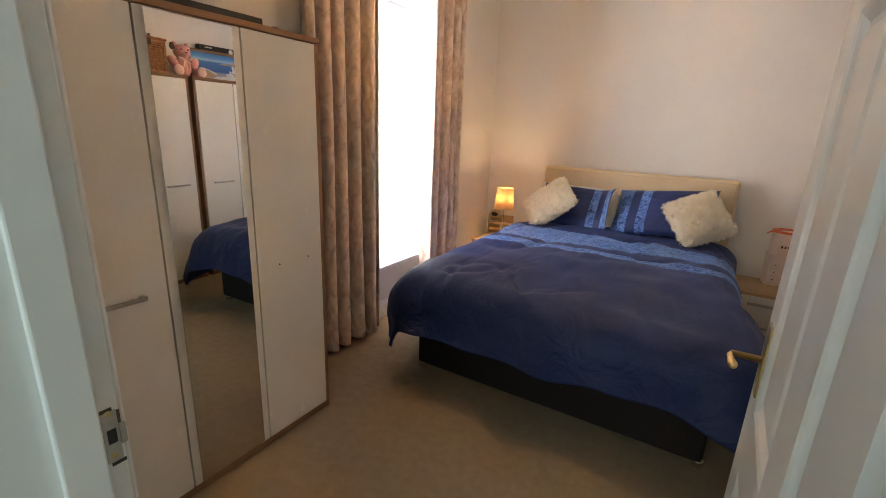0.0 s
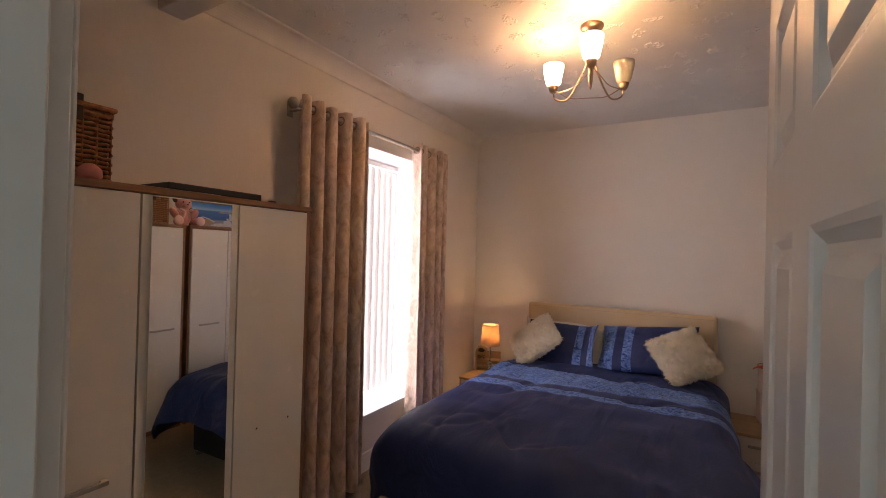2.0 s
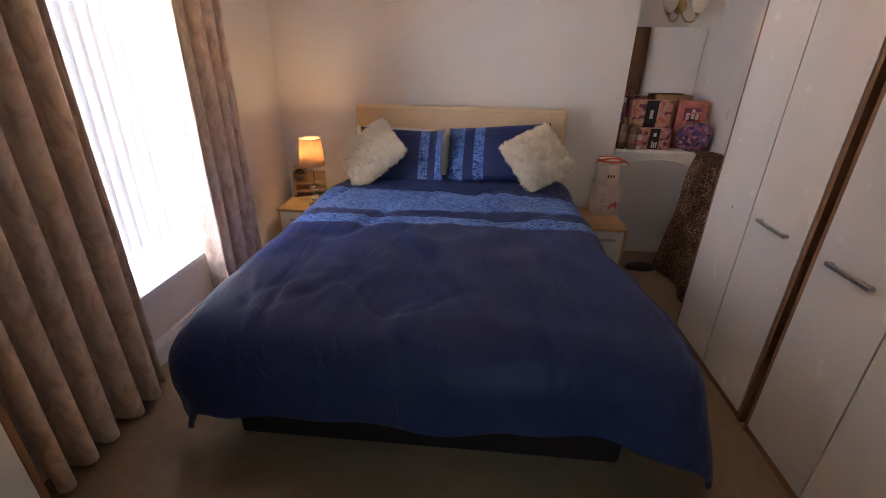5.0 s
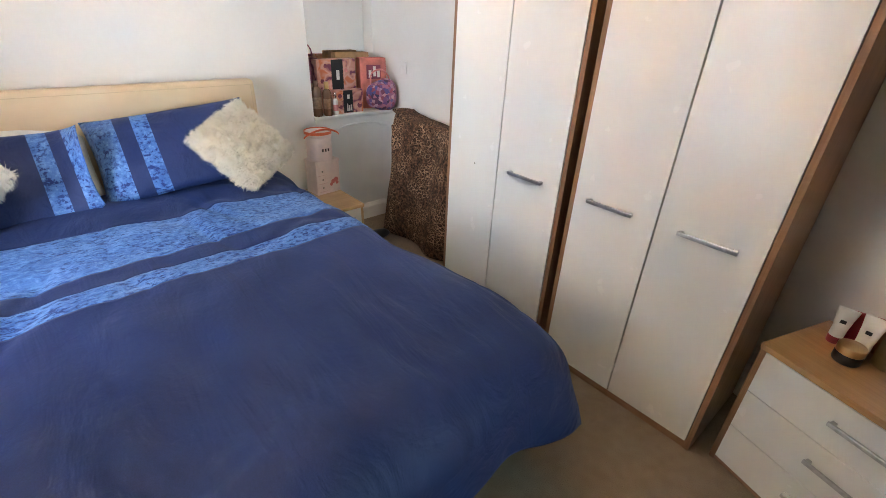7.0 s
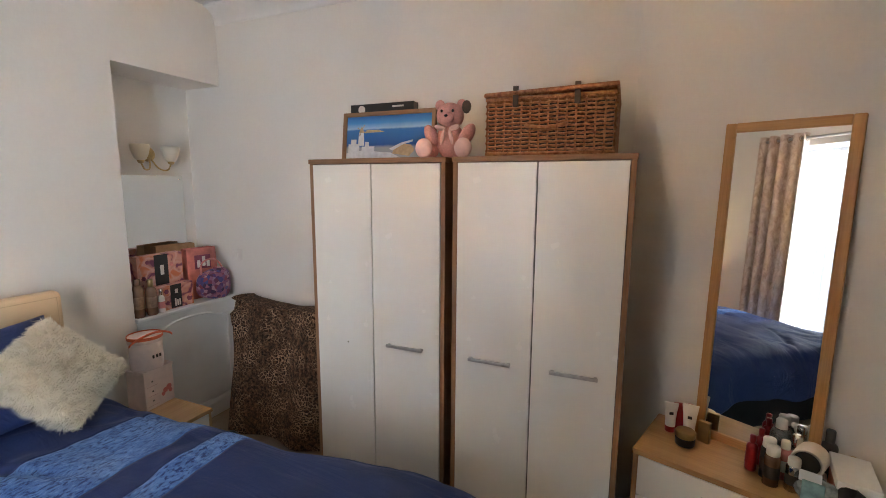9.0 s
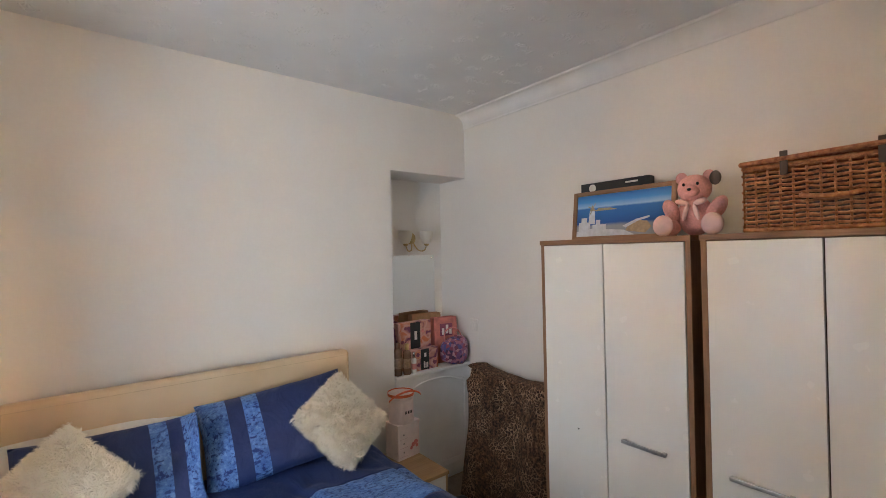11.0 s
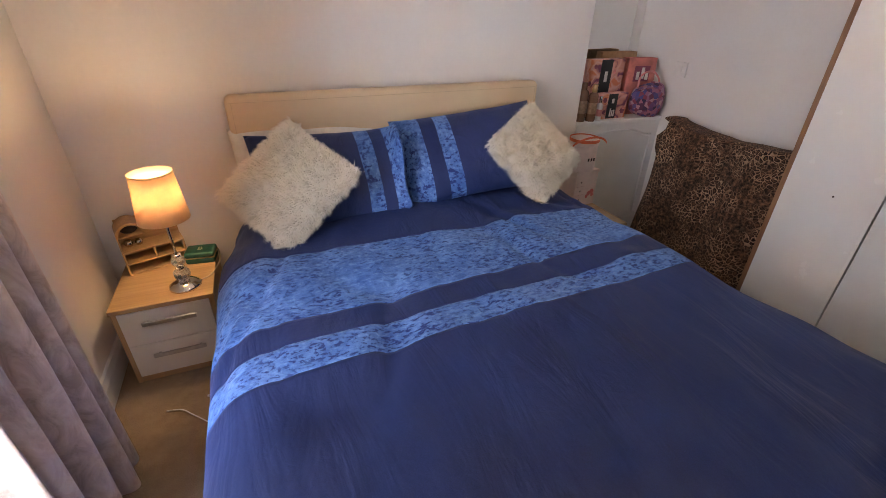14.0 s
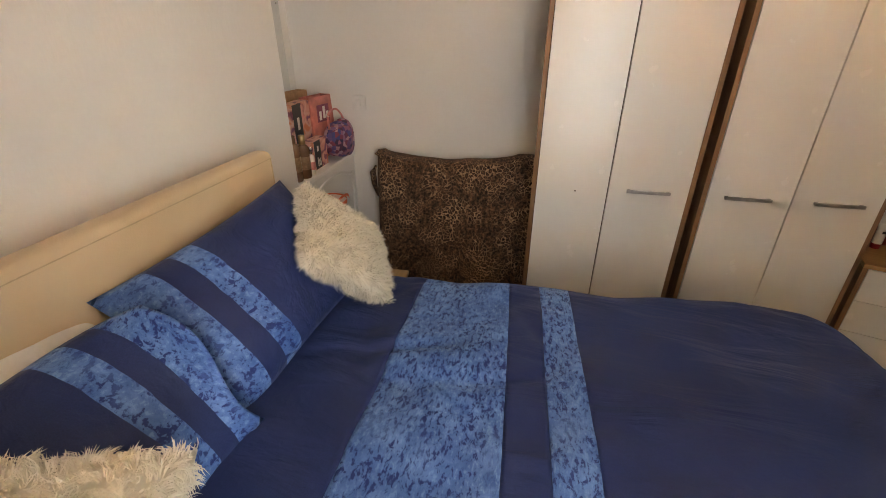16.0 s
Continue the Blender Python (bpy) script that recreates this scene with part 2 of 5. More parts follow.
GLASS = Mat("window_glass", (0.95, 0.97, 0.97), 0.0)
GLASS.p.inputs["Transmission Weight"].default_value = 1.0
GLASS = GLASS.m

# ---- mesh helpers ----


def add_box(bm, x0, x1, y0, y1, z0, z1):
    vs = [bm.verts.new((x, y, z)) for z in (z0, z1) for y in (y0, y1) for x in (x0, x1)]
    for q in ((0, 2, 3, 1), (4, 5, 7, 6), (0, 1, 5, 4), (2, 6, 7, 3), (0, 4, 6, 2), (1, 3, 7, 5)):
        bm.faces.new([vs[i] for i in q])
    return vs


def box(x0, x1, y0, y1, z0, z1, bevel=0.0, seg=2):
    bm = bmesh.new()
    add_box(bm, x0, x1, y0, y1, z0, z1)
    if bevel:
        bmesh.ops.bevel(bm, geom=bm.edges[:], offset=bevel, segments=seg, profile=0.5, affect="EDGES")
    return bm


def boxes(*specs):
    bm = bmesh.new()
    for s in specs:
        add_box(bm, *s)
    return bm


def lathe(profile, n=28, at=(0, 0, 0), caps=True):
    """A turned body about z from (radius, height) pairs."""
    bm = bmesh.new()
    rings = []
    for r, z in profile:
        rings.append([bm.verts.new((at[0] + r * math.cos(2 * math.pi * k / n), at[1] + r * math.sin(2 * math.pi * k / n), at[2] + z)) for k in range(n)])
    for a, b in zip(rings, rings[1:]):
        for k in range(n):
            bm.faces.new((a[k], a[(k + 1) % n], b[(k + 1) % n], b[k]))
    if caps:
        for ring, flip in ((rings[0], True), (rings[-1], False)):
            bm.faces.new(ring[::-1] if flip else ring)
    return bm


def tube(points, r, n=8, bm=None):
    """A round bar along a line of points."""
    bm = bm or bmesh.new()
    pts = [Vector(p) for p in points]
    rings = []
    for i, p in enumerate(pts):
        d = (pts[min(i + 1, len(pts) - 1)] - pts[max(i - 1, 0)]).normalized()
        up = Vector((0, 0, 1)) if abs(d.z) < 0.9 else Vector((1, 0, 0))
        a = d.cross(up).normalized()
        b = d.cross(a)
        rr = r[i] if isinstance(r, (list, tuple)) else r
        rings.append([bm.verts.new(p + rr * (math.cos(2 * math.pi * k / n) * a + math.sin(2 * math.pi * k / n) * b)) for k in range(n)])
    for a, b in zip(rings, rings[1:]):
        for k in range(n):
            bm.faces.new((a[k], a[(k + 1) % n], b[(k + 1) % n], b[k]))
    bm.faces.new(rings[0][::-1])
    bm.faces.new(rings[-1])
    return bm


def prism(outline, z0, z1, bm=None):
    """An upright body over an outline in plan."""
    bm = bm or bmesh.new()
    a = [bm.verts.new((x, y, z0)) for x, y in outline]
    b = [bm.verts.new((x, y, z1)) for x, y in outline]
    n = len(a)
    for k in range(n):
        bm.faces.new((a[k], a[(k + 1) % n], b[(k + 1) % n], b[k]))
    bm.faces.new(a[::-1])
    bm.faces.new(b)
    return bm


def grid(fn, nu, nv, bm=None):
    """A sheet of nu by nv cells from fn(u, v), u and v from 0 to 1."""
    bm = bm or bmesh.new()
    vs = [[bm.verts.new(fn(i / nu, j / nv)) for i in range(nu + 1)] for j in range(nv + 1)]
    for j in range(nv):
        for i in range(nu):
            bm.faces.new((vs[j][i], vs[j][i + 1], vs[j + 1][i + 1], vs[j + 1][i]))
    return bm


def finish(name, bm, mat, smooth=False, fix=True):
    if fix:
        bmesh.ops.recalc_face_normals(bm, faces=bm.faces[:])
    me = bpy.data.meshes.new(name)
    bm.to_mesh(me)
    bm.free()
    me.materials.append(mat)
    if smooth:
        me.polygons.foreach_set("use_smooth", [True] * len(me.polygons))
    return new(name, me)


def part(name, bm, mat, parent, label="", smooth=False):
    ob = finish(name, bm, mat, smooth)
    ob.parent = parent
    if label:
        tagged(ob, label)
    return ob


def thing(name, label, category, m=None, group="", kind=""):
    ob = new(name)
    ob.empty_display_size = 0.1
    ob.matrix_world = m or Matrix()
    return tagged(ob, label, category, group, kind)


def solid(name, bm, mat, label, category, smooth=False, group=""):
    return tagged(finish(name, bm, mat, smooth), label, category, group)


def structure(name, bm, mat, label="", smooth=False):
    return tagged(finish(name, bm, mat, smooth), label, "", "", "structure")


def thicken(ob, t, offset=-1.0):
    md = ob.modifiers.new("thickness", "SOLIDIFY")
    md.thickness, md.offset = t, offset
    return ob


# ---- the room ----
WX, NY, EX, SY, TOP = -1.65, 3.965, 1.607, 0.030, 2.75
NICHE_X, NICHE_Y, NICHE_Z0, NICHE_Z1 = 0.922, 4.29, 0.80, 2.262
BEND_Y, SLANT = 1.36, radians(24.5)
DOOR_X0, DOOR_X1, DOOR_Z = -0.292, 0.462, 2.06
END_X = EX - math.tan(SLANT) * (BEND_Y - SY)

structure("floor", boxes((WX - 0.45, EX + 0.15, -1.75, 4.45, -0.12, 0.0)), CARPET, "beige short-pile carpet, worn flat")


def relief_ceiling():
    """A flat ceiling with hand-dabbed sprays of raised plaster petals."""
    bm = boxes((WX - 0.45, EX + 0.15, -1.75, 4.45, TOP, TOP + 0.1))
    rng = random.Random(21)

    def ridge(x, y, ang, ln, wd, hi, bend):
        """A low rounded squiggle hanging from the ceiling."""
        rows = []
        n = 5
        for i in range(n + 1):
            t = i / n
            a = ang + bend * (t - 0.5)
            cx, cy = x + math.cos(a) * ln * (t - 0.5), y + math.sin(a) * ln * (t - 0.5)
            k = math.sin(math.pi * min(0.97, max(0.03, t))) ** 0.6
            px, py = -math.sin(a) * wd * k / 2, math.cos(a) * wd * k / 2
            rows.append([bm.verts.new((cx + px * u, cy + py * u, TOP - hi * k * (1 - u * u) + 0.0006)) for u in (-1, -0.5, 0.4, 1)])
        for p, q in zip(rows, rows[1:]):
            for j in range(3):
                bm.faces.new((p[j], q[j], q[j + 1], p[j + 1])).smooth = True

    y = 0.15
    row = 0
    while y < 3.9:
        x = WX + 0.18 + 0.10 * (row % 2)
        while x < EX - 0.12:
            cx, cy = x + rng.uniform(-0.05, 0.05), y + rng.uniform(-0.05, 0.05)
            lean = rng.uniform(0, 6.28)
            sx, sy = rng.uniform(0.045, 0.075), rng.uniform(0.025, 0.045)
            for k in range(rng.randint(13, 20)):
                a = rng.uniform(0, 6.28)
                d = rng.uniform(0.2, 1.0)
                ox, oy = sx * d * math.cos(a), sy * d * math.sin(a)
                px, py = cx + ox * math.cos(lean) - oy * math.sin(lean), cy + ox * math.sin(lean) + oy * math.cos(lean)
                ridge(px, py, a + lean + rng.uniform(0.9, 2.2), rng.uniform(0.018, 0.038), rng.uniform(0.010, 0.016), rng.uniform(0.003, 0.0055), rng.uniform(-1.6, 1.6))
            x += rng.uniform(0.17, 0.23)
        y += 0.17
        row += 1
    me = bpy.data.meshes.new("ceiling")
    bm.to_mesh(me)
    bm.free()
    me.materials.append(CEILING_PAINT)
    return new("ceiling", me)


tagged(relief_ceiling(), "white ceiling with raised floral plaster texture", "", "", "structure")
structure("wall_west", boxes((WX - 0.45, WX, SY, WIN_Y0, 0, TOP), (WX - 0.45, WX, WIN_Y1, 4.45, 0, TOP),
                             (WX - 0.45, WX, WIN_Y0, WIN_Y1, 0, WIN_Z0 - 0.03), (WX - 0.45, WX, WIN_Y0, WIN_Y1, WIN_Z1, TOP)), WALLPAPER, "cream textured wallpaper on the window wall")
structure("wall_north", boxes((WX, NICHE_X, NY, 4.45, 0, TOP), (NICHE_X, EX, NY, 4.45, NICHE_Z1, TOP),
                              (NICHE_X, EX, NY, 4.45, 0, NICHE_Z0), (NICHE_X, EX, NICHE_Y, 4.45, NICHE_Z0, NICHE_Z1)), WALLPAPER, "cream wallpapered wall with an alcove behind the bed")
structure("wall_east", boxes((EX, EX + 0.15, BEND_Y, 4.45, 0, TOP)), WALLPAPER, "cream wallpapered wall behind the wardrobes")
structure("wall_east_slanted", prism([(EX, BEND_Y), (EX + 0.15, BEND_Y), (EX + 0.15, SY), (END_X, SY)], 0, TOP), WALLPAPER, "cream wallpapered wall that turns inwards")
structure("wall_south", boxes((WX - 0.45, DOOR_X0 - 0.02, SY - 0.145, SY, 0, TOP), (DOOR_X1 + 0.02, EX + 0.15, SY - 0.145, SY, 0, TOP),
                              (DOOR_X0 - 0.02, DOOR_X1 + 0.02, SY - 0.145, SY, DOOR_Z + 0.02, TOP)), WALLPAPER, "cream wall with the bedroom doorway")
structure("wall_hall", boxes((WX - 0.45, WX + 0.3, -1.75, SY - 0.145, 0, TOP), (1.2, EX + 0.15, -1.75, SY - 0.145, 0, TOP),
                             (WX + 0.3, 1.2, -1.75, -1.6, 0, TOP)), WALLPAPER, "plain cream walls of the landing")


def cove(name, x, y0, y1, side):
    """A plaster cove along a side wall; side is the way into the room."""
    prof = [(0, -0.105), (0.005, -0.105), (0.008, -0.096)]
    prof += [(0.008 + 0.070 * (1 - math.cos(a)), -0.096 + 0.084 * math.sin(a)) for a in (radians(d) for d in range(10, 91, 10))]
    prof += [(0.086, -0.007), (0.086, 0), (0, 0)]
    bm = bmesh.new()
    rows = [[bm.verts.new((x + side * dx, y, TOP + dz)) for dx, dz in prof] for y in (y0, y1)]
    n = len(prof)
    for k in range(n):
        bm.faces.new((rows[0][k], rows[0][(k + 1) % n], rows[1][(k + 1) % n], rows[1][k]))
    bm.faces.new(rows[0])
    bm.faces.new(rows[1][::-1])
    return structure(name, bm, COVE_PAINT, "white plaster ceiling cove")


COVE_PAINT = plain("cove_paint", (0.77, 0.74, 0.71), 0.7, grain=0.04, scale=8, bump=0.05)
cove("trim_cove_west", WX, 0.90, NY, 1)
cove("trim_cove_west_end", WX, SY, 0.79, 1)
cove("trim_cove_east", EX, BEND_Y, NY, -1)
_c = cove("trim_cove_slanted", 0.0, -1.40, 0.0, -1)
_c.matrix_world = Matrix.Translation((EX, BEND_Y, 0)) @ Matrix.Rotation(-SLANT, 4, "Z")
structure("ceiling_beam", box(WX, 1.75, 0.79, 0.90, 2.56, TOP, 0.006), COVE_PAINT, "boxed ceiling beam papered like the wall")


def skirting(name, outline_len, m):
    prof = [(0, 0), (0.018, 0), (0.018, 0.095), (0.013, 0.110), (0.010, 0.125), (0, 0.130)]
    bm = bmesh.new()
    rows = [[bm.verts.new((d, y, z)) for d, z in prof] for y in (0, outline_len)]
    for k in range(len(prof)):
        j = (k + 1) % len(prof)
        bm.faces.new((rows[0][k], rows[0][j], rows[1][j], rows[1][k]))
    bm.faces.new(rows[0])
    bm.faces.new(rows[1][::-1])
    ob = structure(name, bm, PAINT, "white painted skirting board")
    ob.matrix_world = m
    return ob


skirting("baseboard_west", NY - SY, pose(WX, SY, 0))
skirting("baseboard_north", EX - WX - 0.04, pose(EX - 0.02, NY, 0, 0, 0, 90) @ Matrix.Scale(-1, 4, (1, 0, 0)))
skirting("baseboard_east", NY - BEND_Y, pose(EX, BEND_Y, 0) @ Matrix.Scale(-1, 4, (1, 0, 0)))

# doorway
frame_ob = thing("door_frame", "white painted door frame with a worn steel strike plate", "door frame", kind="structure")
J0, J1 = SY - 0.16, SY - 0.002
part("jamb", box(DOOR_X0 - 0.022, DOOR_X0, J0, J1, 0, DOOR_Z, 0.002), PAINT, frame_ob)
part("jamb", box(DOOR_X1, DOOR_X1 + 0.022, J0, J1, 0, DOOR_Z, 0.002), PAINT, frame_ob)
part("head", box(DOOR_X0 - 0.022, DOOR_X1 + 0.022, J0, J1, DOOR_Z, DOOR_Z + 0.022, 0.002), PAINT, frame_ob)
part("door_stop", box(DOOR_X0, DOOR_X0 + 0.013, -0.045, 0.003, 0, DOOR_Z - 0.013, 0.003), PAINT, frame_ob)
part("door_stop", box(DOOR_X1 - 0.013, DOOR_X1, -0.045, 0.003, 0, DOOR_Z - 0.013, 0.003), PAINT, frame_ob)
part("door_stop", box(DOOR_X0, DOOR_X1, -0.045, 0.003, DOOR_Z - 0.013, DOOR_Z, 0.003), PAINT, frame_ob)
for _x0, _x1 in ((DOOR_X0 - 0.085, DOOR_X0 - 0.012), (DOOR_X1 + 0.012, DOOR_X1 + 0.085)):
    part("architrave", box(_x0, _x1, SY, SY + 0.009, 0, DOOR_Z + 0.085, 0.004), PAINT, frame_ob)
    part("architrave", box(_x0, _x1, J0 - 0.016, J0, 0, DOOR_Z + 0.085, 0.005), PAINT, frame_ob)
strike = part("strike_plate", boxes((DOOR_X0, DOOR_X0 + 0.002, 0.006, 0.024, 0.962, 0.990), (DOOR_X0, DOOR_X0 + 0.002, 0.006, 0.024, 1.012, 1.038),
                                    (DOOR_X0, DOOR_X0 + 0.002, 0.006, 0.010, 0.990, 1.012), (DOOR_X0, DOOR_X0 + 0.002, 0.021, 0.024, 0.990, 1.012),
                                    (DOOR_X0, DOOR_X0 + 0.005, 0.024, 0.031, 0.986, 1.016)), STEEL, frame_ob, "paint-chipped steel strike plate")
# black slab stands for the shade in the latch hole, nothing is cut
part("latch_hole_shade", boxes((DOOR_X0, DOOR_X0 + 0.001, 0.010, 0.021, 0.990, 1.012)), BLACK, strike)
for _y0, _y1, _z0, _z1 in ((0.004, 0.020, 1.038, 1.043), (0.010, 0.027, 0.956, 0.961), (0.024, 0.028, 1.016, 1.036)):
    part("paint_chip", boxes((DOOR_X0, DOOR_X0 + 0.0012, _y0, _y1, _z0, _z1)), DARK, strike, "dark chipped paint")
for _z in (0.968, 1.032):
    part("screw", lathe([(0.0042, 0), (0.0042, 0.001), (0.002, 0.0016)], 10), BRASS, strike).matrix_world = pose(DOOR_X0 + 0.002, 0.014, _z + 0.004, 0, 90, 0)

# open door leaf: six moulded panels, hinged on the east jamb
LEAF_W, LEAF_T, LEAF_H = 0.762, 0.038, 2.035
leaf = thing("door", "white six-panel moulded door standing open", "door", pose(DOOR_X1 + 0.004, SY + 0.012, 0.012, 0, 0, 88.4), kind="structure")


def panelled_leaf():
    """Leaf in its own frame: x along its width, y through its thickness."""
    cols = [(0.100, 0.326), (0.436, 0.662)]
    rows = [(0.20, 0.80), (0.93, 1.585), (1.70, 1.935)]
    xs = [0, 0.100, 0.326, 0.436, 0.662, LEAF_W]
    zs = [0, 0.20, 0.80, 0.93, 1.585, 1.70, 1.935, LEAF_H]
    bm = bmesh.new()
    for side in (0, 1):
        y = LEAF_T / 2 if side else -LEAF_T / 2
        s = 1 if side else -1
        def quad(a, b, c, d):
            bm.faces.new([bm.verts.new(p) for p in (a, b, c, d)])
        for i in range(5):
            for k in range(7):
                x0, x1, z0, z1 = xs[i], xs[i + 1], zs[k], zs[k + 1]
                if (x0, x1) in cols and (z0, z1) in rows:
                    rings = []
                    for inset, depth in ((0, 0), (0.008, -0.003), (0.020, -0.011), (0.030, -0.011), (0.048, -0.003)):
                        rings.append([(x0 + inset, y + s * depth, z0 + inset), (x1 - inset, y + s * depth, z0 + inset), (x1 - inset, y + s * depth, z1 - inset), (x0 + inset, y + s * depth, z1 - inset)])
                    for a, b in zip(rings, rings[1:]):
                        for e in range(4):
                            quad(a[e], a[(e + 1) % 4], b[(e + 1) % 4], b[e])
                    quad(*rings[-1])
                else:
                    quad((x0, y, z0), (x1, y, z0), (x1, y, z1), (x0, y, z1))
    t = LEAF_T / 2
    for a, b in (((0, 0), (0, LEAF_H)), ((LEAF_W, 0), (LEAF_W, LEAF_H)), ((0, 0), (LEAF_W, 0)), ((0, LEAF_H), (LEAF_W, LEAF_H))):
        bm.faces.new([bm.verts.new(p) for p in ((a[0], -t, a[1]), (b[0], -t, b[1]), (b[0], t, b[1]), (a[0], t, a[1]))])
    bmesh.ops.remove_doubles(bm, verts=bm.verts[:], dist=0.0004)
    return bm


part("leaf", panelled_leaf(), PAINT, leaf)
for _s in (-1, 1):
    hd = part("door_handle", box(LEAF_W - 0.078, LEAF_W - 0.040, _s * LEAF_T / 2 - 0.004, _s * LEAF_T / 2 + 0.004, 0.945, 1.085, 0.003), BRASS, leaf, "aged brass lever handle")
    yy = _s * (LEAF_T / 2 + 0.050)
    part("lever", tube([(LEAF_W - 0.059, _s * LEAF_T / 2, 1.015), (LEAF_W - 0.059, yy, 1.015), (LEAF_W - 0.072, yy + _s * 0.003, 1.015), (LEAF_W - 0.092, yy + _s * 0.002, 1.017), (LEAF_W - 0.112, yy - _s * 0.002, 1.015), (LEAF_W - 0.117, yy - _s * 0.004, 1.013)], [0.007, 0.0055, 0.0055, 0.0055, 0.008, 0.005], 10), BRASS, hd, smooth=True)
part("latch", box(LEAF_W - 0.001, LEAF_W + 0.010, -0.008, 0.008, 0.98, 1.0, 0.003), BRASS, leaf)
for _z in (0.25, 1.02, 1.78):
    part("hinge", tube([(0.0, LEAF_T / 2 + 0.004, _z - 0.04), (0.0, LEAF_T / 2 + 0.004, _z + 0.04)], 0.006), BRASS, leaf)

# window with deep reveal
structure("window_sill", box(WX - 0.355, WX + 0.02, WIN_Y0 + 0.001, WIN_Y1 - 0.001, WIN_Z0 - 0.03, WIN_Z0, 0.004), SILL, "white painted window sill")
for _y0, _y1 in ((WIN_Y0, WIN_Y0 + 0.004), (WIN_Y1 - 0.004, WIN_Y1)):
    structure("trim_reveal", boxes((WX - 0.355, WX - 0.001, _y0, _y1, WIN_Z0, WIN_Z1)), SILL, "smooth white window reveal")
structure("trim_reveal_top", boxes((WX - 0.355, WX - 0.001, WIN_Y0 + 0.004, WIN_Y1 - 0.004, WIN_Z1 - 0.004, WIN_Z1)), SILL, "smooth white window reveal")
win = thing("window_1", "white upvc window behind vertical blinds", "window", kind="structure")
_fx0, _fx1 = WX - 0.42, WX - 0.36
for spec in ((_fx0, _fx1, WIN_Y0, WIN_Y0 + 0.07, WIN_Z0, WIN_Z1), (_fx0, _fx1, WIN_Y1 - 0.07, WIN_Y1, WIN_Z0, WIN_Z1),
             (_fx0, _fx1, WIN_Y0 + 0.07, WIN_Y1 - 0.07, WIN_Z0, WIN_Z0 + 0.07), (_fx0, _fx1, WIN_Y0 + 0.07, WIN_Y1 - 0.07, WIN_Z1 - 0.07, WIN_Z1),
             (_fx0, _fx1, WIN_Y0 + 0.07, WIN_Y1 - 0.07, 1.66, 1.73)):
    part("window_frame", box(*spec, 0.006), UPVC, win)
for _z0, _z1 in ((WIN_Z0 + 0.07, 1.66), (1.73, WIN_Z1 - 0.07)):
    _p = part("pane", boxes((_fx0 + 0.02, _fx0 + 0.026, WIN_Y0 + 0.07, WIN_Y1 - 0.07, _z0, _z1)), GLASS, win)
    _p.visible_shadow = False
structure("backdrop", boxes((-9.0, -8.9, -6, 10, -1, 6)), Mat("overcast_distance", (0.6, 0.65, 0.7), 0.9).glow((0.80, 0.9, 1.0), 1.2).m, "bright overcast distance")
structure("ground", boxes((-60, 60, -60, 60, -0.40, -0.30)), plain("ground_outside", (0.2, 0.2, 0.19), 0.9), "grey ground outside")
# ---- wardrobes ----


def bar_handle(parent, at, length):
    """A flat steel bar on two end posts, on a front that faces -x."""
    x, y, z = at
    h = length / 2
    hd = part("handle", box(x - 0.024, x - 0.014, y - h, y + h, z - 0.0075, z + 0.0075, 0.003), STEEL, parent, "brushed steel bar handle")
    for s in (-1, 1):
        part("post", box(x - 0.015, x, y + s * (h - 0.010) - 0.007, y + s * (h - 0.010) + 0.007, z - 0.006, z + 0.006, 0.001), STEEL, hd)
    return hd


def wardrobe(label, m, width, depth, height, doors, group=""):
    """Carcass with inset doors. Own frame: front faces -x at x = 0, y from 0 to width. doors: (y0, y1, handle y or None, mirror)."""
    w = thing("wardrobe", label, "wardrobe", m, group)
    e = 0.020
    part("side_panel", box(0, depth, 0, e, 0, height - 0.022, 0.0015), OAK_Z, w, "oak-effect side panel")
    part("side_panel", box(0, depth, width - e, width, 0, height - 0.022, 0.0015), OAK_Z, w, "oak-effect side panel")
    part("top_panel", box(-0.006, depth, -0.003, width + 0.003, height - 0.022, height, 0.0015), OAK_Y, w, "oak-effect top panel")
    part("plinth", box(0.004, 0.022, e, width - e, 0, 0.035, 0.001), OAK_Y, w)
    part("back_panel", boxes((depth - 0.006, depth, e, width - e, 0.0, height - 0.022)), DARK, w)
    part("base_panel", boxes((0.022, depth - 0.006, e, width - e, 0.03, 0.046)), DARK, w)
    for y0, y1, hy, glass in doors:
        d = part("door", box(-0.004, 0.014, y0 + 0.003, y1 - 0.003, 0.040, height - 0.026, 0.0012), GLOSS_WHITE, w, "white gloss door")
        if hy is not None:
            bar_handle(d, (-0.004, hy, 0.85), 0.19)
        if glass:
            bm = box(-0.0115, -0.0077, *glass, 0.046, height - 0.030, 0.001)
            bmesh.ops.rotate(bm, cent=(-0.0096, sum(glass) / 2, 0), matrix=Matrix.Rotation(radians(1.15), 3, "Z"), verts=bm.verts[:])
            part("mirror", bm, MIRROR, d, "tall mirror panel")
    return w


